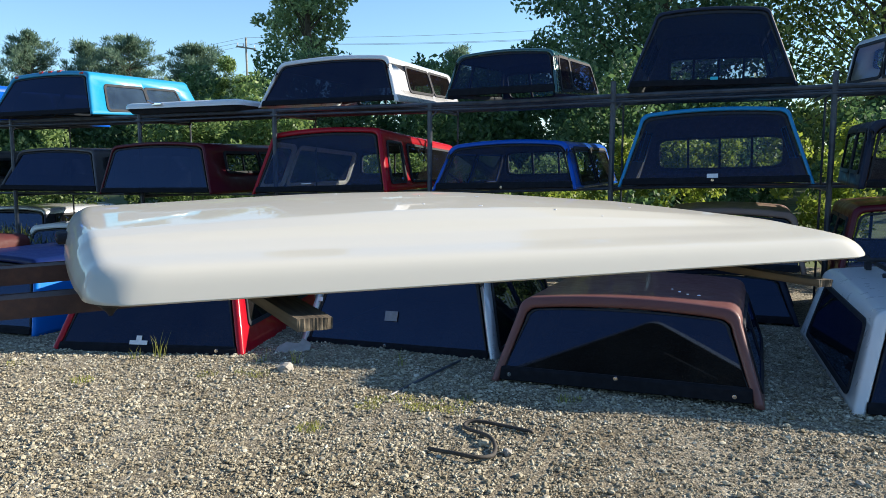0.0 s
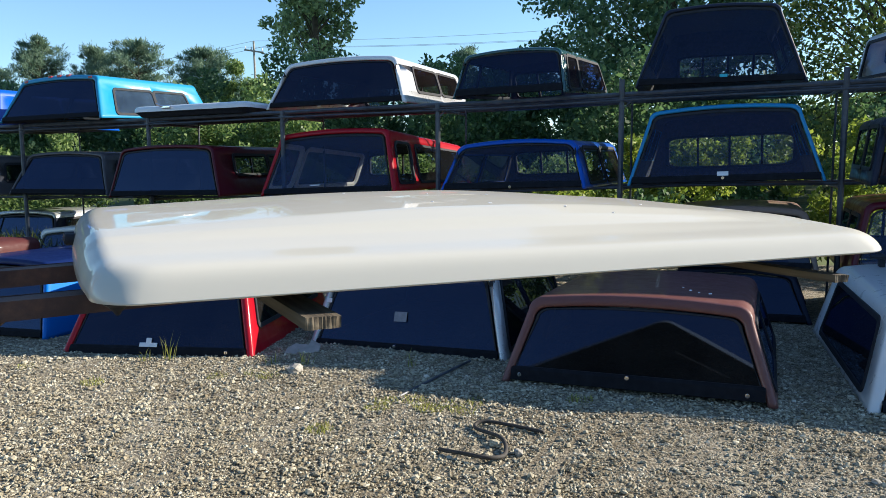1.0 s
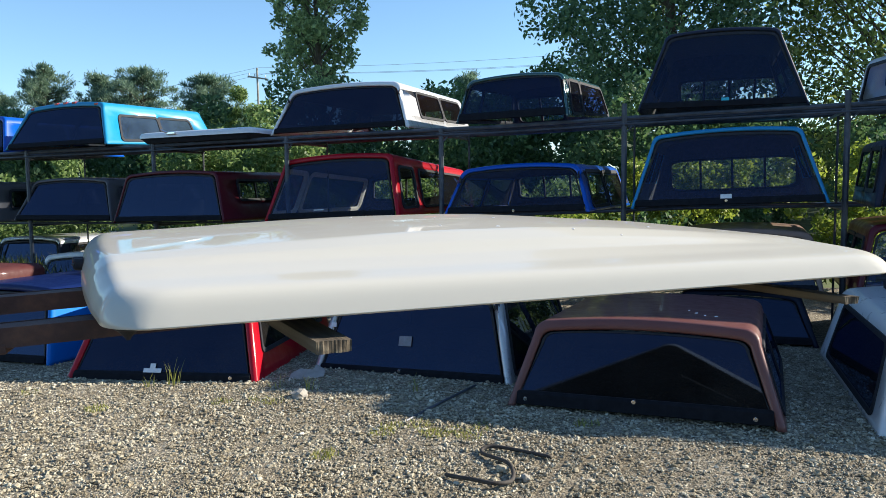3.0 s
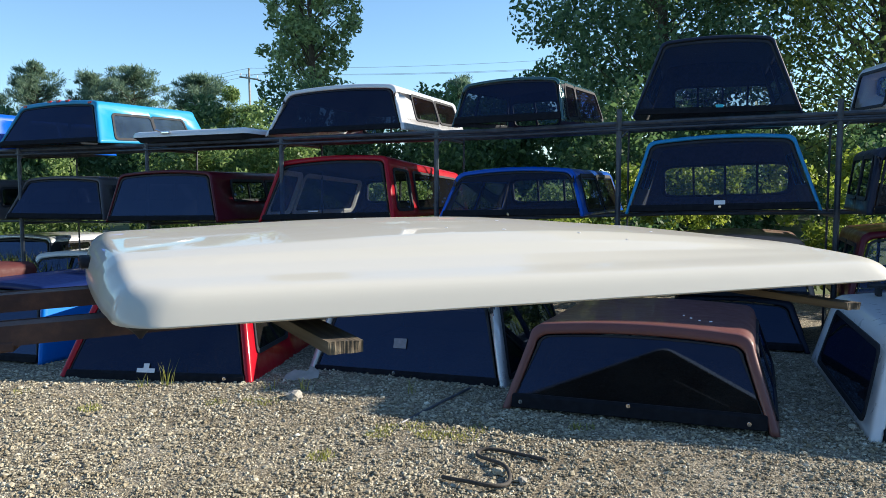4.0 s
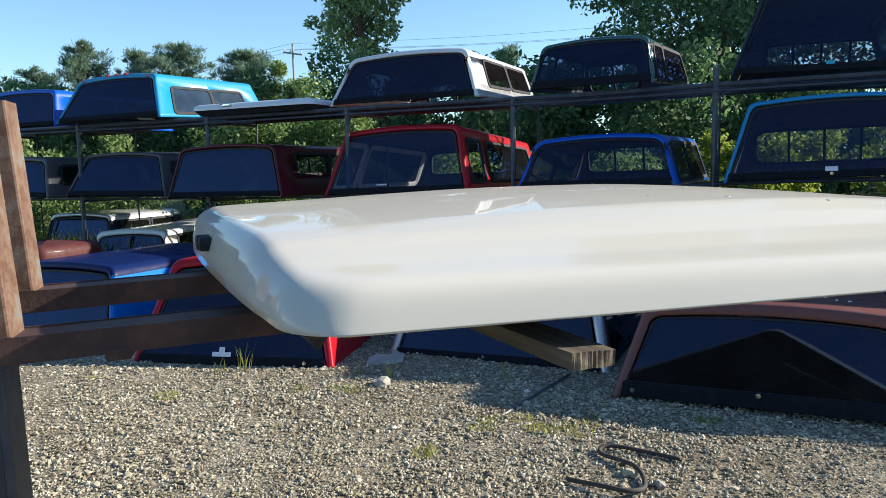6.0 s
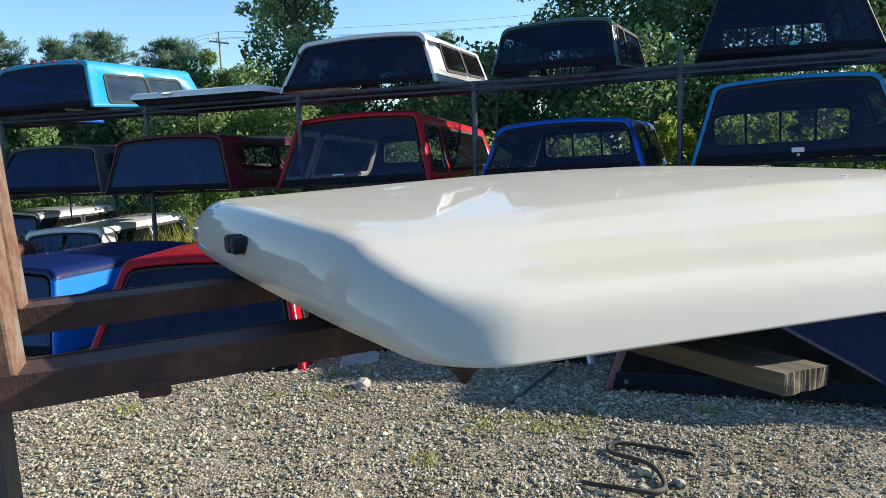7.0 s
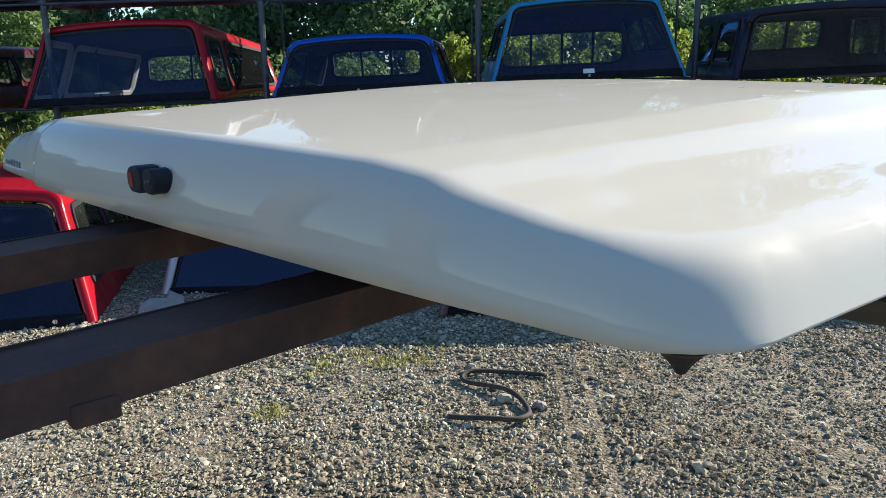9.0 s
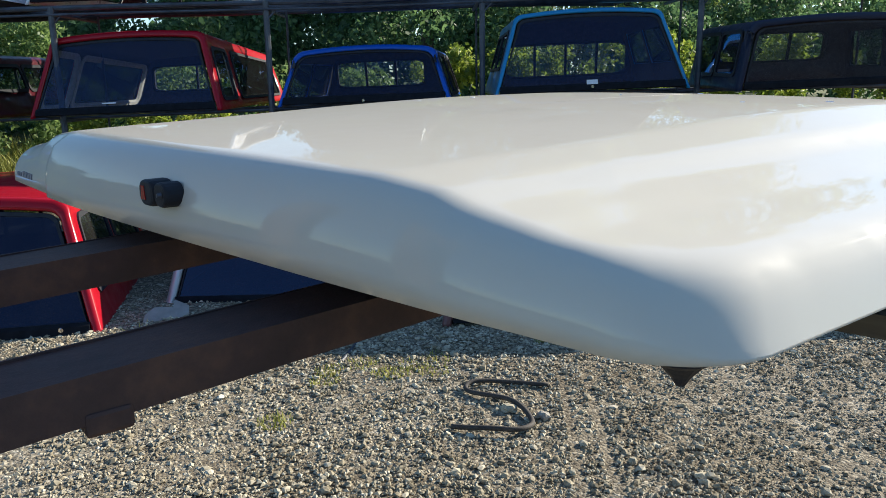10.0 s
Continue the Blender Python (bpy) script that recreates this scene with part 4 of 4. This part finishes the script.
def hedgerow(label, rows, leaf, material, seed, name="hedgerow"):
    """A belt of scrub: clumps (x, y, height, radius, leaves) joined into one mass."""
    rng = np.random.default_rng(seed)
    centres, total = [], 0
    for x, y, h, r, n in rows:
        g = ground_z(x, y)
        total += n
        for k in range(14):
            f = rng.random() ** 0.7
            a = rng.random() * 6.283
            q = r * math.sqrt(rng.random()) * (1.1 - 0.5 * f)
            centres.append((x + q * math.cos(a), y + q * math.sin(a), g + h * f, r * (0.28 + 0.2 * rng.random())))
    ob = leaves_mesh(name, centres, total, leaf, material, None, rng)
    return tagged(ob, label, "shrubs", kind="stuff")


rg_ = random.Random(5)
M_SCRUB = leaf_material("scrub_leaf", (0.045, 0.1, 0.045), (0.15, 0.25, 0.095))
hedgerow("belt of dark green scrub trees behind the rack", [(x + rg_.uniform(-0.7, 0.7), 19 + rg_.uniform(-1.5, 2), rg_.uniform(2.6, 3.6), 1.3, 2500) for x in range(-24, 22, 1)], 0.076, M_SCRUB, 41)
hedgerow("belt of dark green scrub trees behind the rack", [(x * 2.2 + rg_.uniform(-0.7, 0.7), 33 + rg_.uniform(-1.5, 2), rg_.uniform(2.7, 4.0), 2.0, 1700) for x in range(-22, 20, 1)], 0.15, M_SCRUB, 42)
hedgerow("sunlit green shrubs behind the rack", [(-4.0, 15, 2.75, 0.9, 4200), (-4.7, 14.6, 2.3, 0.9, 4200), (-5.6, 15.2, 2.0, 0.9, 3600), (-9.5, 15, 2.1, 0.9, 2600), (-7.4, 14, 2.2, 0.6, 2000), (-3.0, 15, 2.2, 1.0, 3600), (-11.5, 15.2, 2.3, 1.0, 2600), (2.2, 14, 1.2, 1.0, 4200), (0.5, 14.5, 1.3, 1.0, 4000), (-1.3, 14.8, 1.5, 1.0, 3600)], 0.045, M_LEAF, 43)
hedgerow("belt of dark green scrub trees behind the rack", [(x * 1.2 + rg_.uniform(-0.4, 0.4), 22 + rg_.uniform(-1, 1), rg_.uniform(3.6, 4.5), 1.3, 3000) for x in range(-4, 3)], 0.07, M_SCRUB, 48)
hedgerow("sunlit green tree tops beyond the rack", [(-8.7, 30, 4.9, 0.8, 5200), (-7.8, 30, 4.1, 0.8, 5200), (-9.6, 30.5, 3.8, 0.8, 4600)], 0.055, M_LEAF, 47)
hedgerow("bright yellow-green goldenrod thicket behind the rack", [(x * 0.4 + rg_.uniform(-0.2, 0.2), 11.2 - 0.25 * x * 0.4 + rg_.uniform(-0.5, 0.9), rg_.uniform(1.5, 2.05) - (0.75 if x < 5 else 0), 0.42, 1500) for x in range(-5, 32)], 0.038, M_WEED, 44)


hedgerow("sunlit yellow-green weeds behind the rack", [(x * 0.55 + rg_.uniform(-0.3, 0.3), 13.0 + rg_.uniform(-0.7, 0.9), rg_.uniform(0.9, 1.7), 0.45, 900) for x in range(-20, -3)], 0.04, M_LEAF, 46)
# Unseen belt added behind the camera, so that glass and paint mirror dark trees.
hedgerow("unseen tree belt added behind the camera to darken reflections", [(x * 2.0 + rg_.uniform(-0.8, 0.8), -17 - 0.02 * x * x + rg_.uniform(-1.5, 1.5), rg_.uniform(2.6, 4.0), 2.0, 900) for x in range(-17, 15)], 0.26, M_SCRUB, 45)


def grass_stuff(label, spots, seed, material, width=0.006, name="grass"):
    """Single blades of grass: spots of (x, y, radius, height, count)."""
    rng = np.random.default_rng(seed)
    vs, fs = [], []
    for x, y, r, h, n in spots:
        for k in range(n):
            a, q = rng.random() * 6.283, r * math.sqrt(rng.random())
            px, py = x + q * math.cos(a), y + q * math.sin(a)
            hh = h * (0.5 + 0.8 * rng.random())
            b, lean = rng.random() * 6.283, hh * (0.15 + 0.5 * rng.random())
            dx, dy = math.cos(b), math.sin(b)
            g = ground_z(px, py) - 0.01
            i = len(vs)
            w = width * (0.7 + 0.6 * rng.random())
            vs += [(px - dy * w, py + dx * w, g), (px + dy * w, py - dx * w, g), (px + dx * lean * 0.4 - dy * w * 0.7, py + dy * lean * 0.4 + dx * w * 0.7, g + hh * 0.6),
                   (px + dx * lean * 0.4 + dy * w * 0.7, py + dy * lean * 0.4 - dx * w * 0.7, g + hh * 0.6), (px + dx * lean, py + dy * lean, g + hh)]
            fs += [(i, i + 1, i + 3, i + 2), (i + 2, i + 3, i + 4)]
    me = bpy.data.meshes.new(name)
    me.from_pydata(vs, [], fs)
    me.materials.append(material)
    return tagged(new(name, me), label, "grass", kind="stuff")


M_GRASS = leaf_material("grass_blade", (0.19, 0.21, 0.04), (0.42, 0.42, 0.12))
grass_stuff("tall unmown grass bank behind the rack", [(x * 0.5 + rg_.uniform(-0.2, 0.2), y, 0.5, 0.45, 150) for x in range(-34, 8) for y in (11.0, 11.8, 12.6, 13.6, 14.6)], 51, M_GRASS, 0.012)
TUFTS = [(-3.22, 5.62), (-1.38, 5.35), (-1.32, 5.3), (-0.49, 4.69), (-0.4, 4.72), (-0.29, 4.8), (-0.13, 4.6), (-0.2, 4.64), (-0.02, 4.62), (0.08, 4.6), (-0.71, 4.31), (-2.46, 5.23), (-1.69, 5.37), (0.13, 4.69), (0.77, 4.73)]
grass_stuff("sparse yellowish tufts of grass in the gravel", [(x + rg_.uniform(-0.06, 0.06), y + rg_.uniform(-0.06, 0.06), 0.085, 0.032, 90) for x, y in TUFTS] + [(-2.2, 5.79, 0.05, 0.2, 9), (-2.39, 5.74, 0.06, 0.1, 8), (-1.11, 5.6, 0.07, 0.12, 12), (-1.35, 5.62, 0.06, 0.11, 7), (-0.3, 5.6, 0.08, 0.12, 9), (0.77, 4.73, 0.05, 0.09, 10)], 52, M_GRASS, 0.0035)


# ---- loose stones of the gravel ----
def stones(name, label, count, box_, lo, hi, seed, ico):
    rng = np.random.default_rng(seed)
    if ico:
        g = (1 + 5 ** 0.5) / 2
        bv = np.array([(-1, g, 0), (1, g, 0), (-1, -g, 0), (1, -g, 0), (0, -1, g), (0, 1, g), (0, -1, -g), (0, 1, -g), (g, 0, -1), (g, 0, 1), (-g, 0, -1), (-g, 0, 1)]) / 1.9
        bf = np.array([(0, 11, 5), (0, 5, 1), (0, 1, 7), (0, 7, 10), (0, 10, 11), (1, 5, 9), (5, 11, 4), (11, 10, 2), (10, 7, 6), (7, 1, 8), (3, 9, 4), (3, 4, 2), (3, 2, 6), (3, 6, 8), (3, 8, 9), (4, 9, 5), (2, 4, 11), (6, 2, 10), (8, 6, 7), (9, 8, 1)])
    else:
        bv = np.array([(1, 0, 0), (-1, 0, 0), (0, 1, 0), (0, -1, 0), (0, 0, 1), (0, 0, -1)], float)
        bf = np.array([(0, 2, 4), (2, 1, 4), (1, 3, 4), (3, 0, 4), (2, 0, 5), (1, 2, 5), (3, 1, 5), (0, 3, 5)])
    nv = len(bv)
    x0, x1, y0, y1 = box_
    px, py = rng.uniform(x0, x1, count) + rng.normal(0, 0.45, count), y0 + (y1 - y0) * rng.random(count) ** 1.25 + rng.normal(0, 0.3, count)
    pz = np.array([ground_z(a, b) + 0.012 * noise.noise((a * 1.1, b * 1.1, 0.3)) + 0.006 * noise.noise((a * 6, b * 6, 1.7)) + 0.007 * noise.noise((a * 17, b * 17, 6.1)) for a, b in zip(px, py)])
    sz = lo + (hi - lo) * rng.random(count) ** 2.6
    # thin cover where wheels have pressed the stone into the dirt
    worn = np.array([noise.noise((a * 0.9, b * 0.55, 4.2)) + 0.35 * smooth_step(0.6, 1.6, a) * smooth_step(4.6, 3.6, b) for a, b in zip(px, py)])
    # two tyre tracks that press the stones down
    track = np.minimum(np.abs(px - (0.56 + (py - 4.09) * 0.43)), np.abs(px - (0.69 + (py - 4.09) * 0.42)))
    pz = np.where((track < 0.02) & (py < 4.3), pz - 0.02, pz)
    sz = np.where((worn > 0.26) & (rng.random(count) < 0.55), sz * 0.6, sz)
    v = bv[None] * (1 + 0.38 * rng.uniform(-1, 1, (count, nv, 3))) * sz[:, None, None] * rng.uniform(0.6, 1.15, (count, 1, 3))
    v[:, :, 2] *= 0.66
    a = rng.random(count) * 6.283
    c, s_ = np.cos(a)[:, None], np.sin(a)[:, None]
    vx, vy = v[:, :, 0] * c - v[:, :, 1] * s_, v[:, :, 0] * s_ + v[:, :, 1] * c
    vv = np.stack([vx + px[:, None], vy + py[:, None], v[:, :, 2] + (pz + sz * 0.32)[:, None]], 2).reshape(-1, 3)
    ff = (bf[None] + (np.arange(count) * nv)[:, None, None]).reshape(-1, 3)
    me = bpy.data.meshes.new(name)
    me.from_pydata(vv.tolist(), [], ff.tolist())
    me.materials.append(M_STONE)
    return tagged(new(name, me), label, "gravel", kind="stuff")


M_STONE, nt, p = mat_base("crushed_limestone")
geo = nt.nodes.new("ShaderNodeNewGeometry")
r = ramp(nt, geo.outputs["Random Per Island"], [(0.0, (0.235, 0.208, 0.15)), (0.45, (0.385, 0.348, 0.258)), (0.96, (0.535, 0.495, 0.385)), (1.0, (0.66, 0.62, 0.51))])
n9 = noise_node(nt, 90, 4)
mx9 = nt.nodes.new("ShaderNodeMix")
mx9.data_type, mx9.blend_type = "RGBA", "OVERLAY"
mx9.inputs["Factor"].default_value = 0.45
nt.links.new(r.outputs["Color"], mx9.inputs["A"])
nt.links.new(n9.outputs["Fac"], mx9.inputs["B"])
# darker, dirtier patches a hand wide
n10 = noise_node(nt, 9, 4)
r10 = ramp(nt, n10.outputs["Fac"], [(0.35, (0.62, 0.58, 0.53)), (0.6, (1.0, 1.0, 1.0))])
mx10 = nt.nodes.new("ShaderNodeMix")
mx10.data_type, mx10.blend_type = "RGBA", "MULTIPLY"
mx10.inputs["Factor"].default_value = 1.0
nt.links.new(mx9.outputs["Result"], mx10.inputs["A"])
nt.links.new(r10.outputs["Color"], mx10.inputs["B"])
nt.links.new(mx10.outputs["Result"], p.inputs["Base Color"])
p.inputs["Roughness"].default_value = 0.95
p.inputs["Specular IOR Level"].default_value = 0.1
stones("gravel", "loose crushed stone lying on the yard", 148000, (-3.6, 3.5, 2.7, 6.7), 0.0042, 0.015, 61, False)
stones("gravel", "larger pale stones scattered over the yard", 9000, (-3.6, 3.5, 2.7, 6.7), 0.008, 0.022, 62, True)


# ---- loose things on the gravel ----
def rubber_strip():
    pts = [(-0.05, 3.94), (0.06, 3.865), (0.18, 3.795), (0.27, 3.83), (0.3, 3.93), (0.283, 4.054), (0.206, 4.161), (0.147, 4.249), (0.155, 4.3), (0.228, 4.315), (0.38, 4.265), (0.54, 4.17)]
    fine = []
    for i in range(len(pts) - 1):
        p0, p1, p2, p3 = (Vector(pts[max(0, min(len(pts) - 1, i + k))]) for k in (-1, 0, 1, 2))
        for q in range(6):
            t = q / 6
            c = 0.5 * ((2 * p1) + (p2 - p0) * t + (2 * p0 - 5 * p1 + 4 * p2 - p3) * t * t + (3 * p1 - p0 - 3 * p2 + p3) * t ** 3)
            fine.append((c.x, c.y, ground_z(c.x, c.y) + 0.014 + 0.014 * math.sin(i * 0.9 + t * 0.9) ** 2))
    bm = bmesh.new()
    tube(bm, fine, 0.0115, 8)
    tagged(part("rubber_strip", bm, plain("dusty_rubber", (0.045, 0.039, 0.034), 0.8, 0, 0.35, 30, 0.1), smooth=True), "black rubber weather strip curled on the gravel", "rubber strip")
rubber_strip()


def lump(name, label, x, y, sx, sy, sz, material, seed, category):
    rng = random.Random(seed)
    bm = bmesh.new()
    bmesh.ops.create_icosphere(bm, subdivisions=2, radius=1)
    for v in bm.verts:
        k = 1 + 0.45 * noise.noise(v.co * 1.7 + Vector((seed, 0, 0)))
        v.co = Vector((v.co.x * sx * k, v.co.y * sy * k, v.co.z * sz * k))
    ob = part(name, bm, material)
    ob.matrix_world = pose(x, y, ground_z(x, y) + sz * 0.5, 0, 0, rng.uniform(0, 180))
    return tagged(ob, label, category)


M_PALE = plain("pale_stone", (0.33, 0.31, 0.27), 0.9, 0, 0.3, 25, 0.4)
lump("stone", "large pale stone on the gravel", -1.14, 5.42, 0.075, 0.05, 0.04, M_PALE, 3, "stone")
lump("stone", "grey stone beside the rubber strip", 0.36, 3.9, 0.03, 0.024, 0.02, M_PALE, 5, "stone")
lump("stone", "grey stone beside the rubber strip", 0.25, 4.02, 0.04, 0.03, 0.02, M_STONE, 6, "stone")
lump("stone", "pale stone on the gravel", 2.0, 3.55, 0.024, 0.02, 0.014, M_PALE, 9, "stone")


def flat_scrap():
    """A torn sheet of grey plastic lying beside the red cap."""
    bm = bmesh.new()
    out = [(-0.2, -0.06), (-0.02, -0.1), (0.18, -0.05), (0.2, 0.06), (0.1, 0.16), (0.07, 0.07), (-0.08, 0.1), (-0.17, 0.03)]
    a = [bm.verts.new((x, y, 0.012 + 0.03 * max(0, y))) for x, y in out]
    b = [bm.verts.new((x, y, 0.004 + 0.03 * max(0, y))) for x, y in out]
    bm.faces.new(a)
    bm.faces.new(b[::-1])
    for i in range(len(out)):
        j = (i + 1) % len(out)
        bm.faces.new((a[i], b[i], b[j], a[j]))
    ob = part("plastic_scrap", bm, plain("grey_plastic", (0.27, 0.255, 0.235), 0.6, 0, 0.2, 10, 0.1))
    ob.matrix_world = pose(-1.2, 5.98, ground_z(-1.2, 5.98) + 0.02, 28, 0, 10) @ Matrix.Scale(0.72, 4)
    tagged(ob, "torn grey plastic sheet lying on the gravel", "scrap")
flat_scrap()


def ground_bar():
    # A dark strip on the gravel, drawn as a thin tube.
    bm = bmesh.new()
    tube(bm, [(0.13, 5.64, ground_z(0.13, 5.64) + 0.02), (-0.1, 5.25, ground_z(-0.1, 5.25) + 0.016), (-0.33, 4.86, ground_z(-0.33, 4.86) + 0.004)], 0.009, 6)
    tagged(part("dark_strip", bm, M_RAIL), "thin dark strip lying on the gravel", "bar")
ground_bar()


# ---- power line ----
M_GREYWOOD = plain("grey_weathered_wood", (0.3, 0.28, 0.25), 0.9, 0, 0.25, 5, 0.3)


M_WIRE = plain("weathered_aluminium_wire", (0.3, 0.33, 0.36), 0.6, 0.3, 0.1, 5, 0)


def utility_pole():
    th = empty("utility_pole", pose(-16.0, 60, ground_z(-16.0, 60)))
    tagged(th, "grey wooden utility pole with a crossarm", "utility pole")
    g = ground_z(-16.0, 60)
    bm = bmesh.new()
    tube(bm, [(0, 0, 0), (0, 0, 11.4 - g)], [0.12, 0.075], 8)
    part("pole", bm, M_GREYWOOD, th)
    bm = bmesh.new()
    tube(bm, [(-0.75, 0, 10.75 - g), (0.75, 0, 10.5 - g)], 0.07, 6)
    part("crossarm", bm, M_GREYWOOD, th)
    for x in (-0.65, -0.2, 0.65):
        bm = bmesh.new()
        tube(bm, [(x, 0, 10.62 - g - x * 0.16), (x, 0, 10.92 - g - x * 0.16)], 0.05, 6)
        part("insulator", bm, M_STICKER, th)
utility_pole()


def wire(a, b, sag):
    bm = bmesh.new()
    pts = []
    for k in range(13):
        t = k / 12
        q = Vector(a).lerp(Vector(b), t)
        q.z -= sag * 4 * t * (1 - t)
        pts.append(q)
    tube(bm, pts, 0.012, 5)
    tagged(part("power_line", bm, M_WIRE), "thin overhead power line", "power line", "overhead power lines")


for x, z, dz in ((-0.9, 10.95, 0.0), (0.8, 10.95, 0.25), (0.0, 11.4, 0.55)):
    wire((-16.0 + x, 60, z), (25 + x, 62, z + 1.3 + dz), 0.6)
    wire((-16.0 + x, 60, z), (-52 + x, 66, z - 3.6), 0.5)
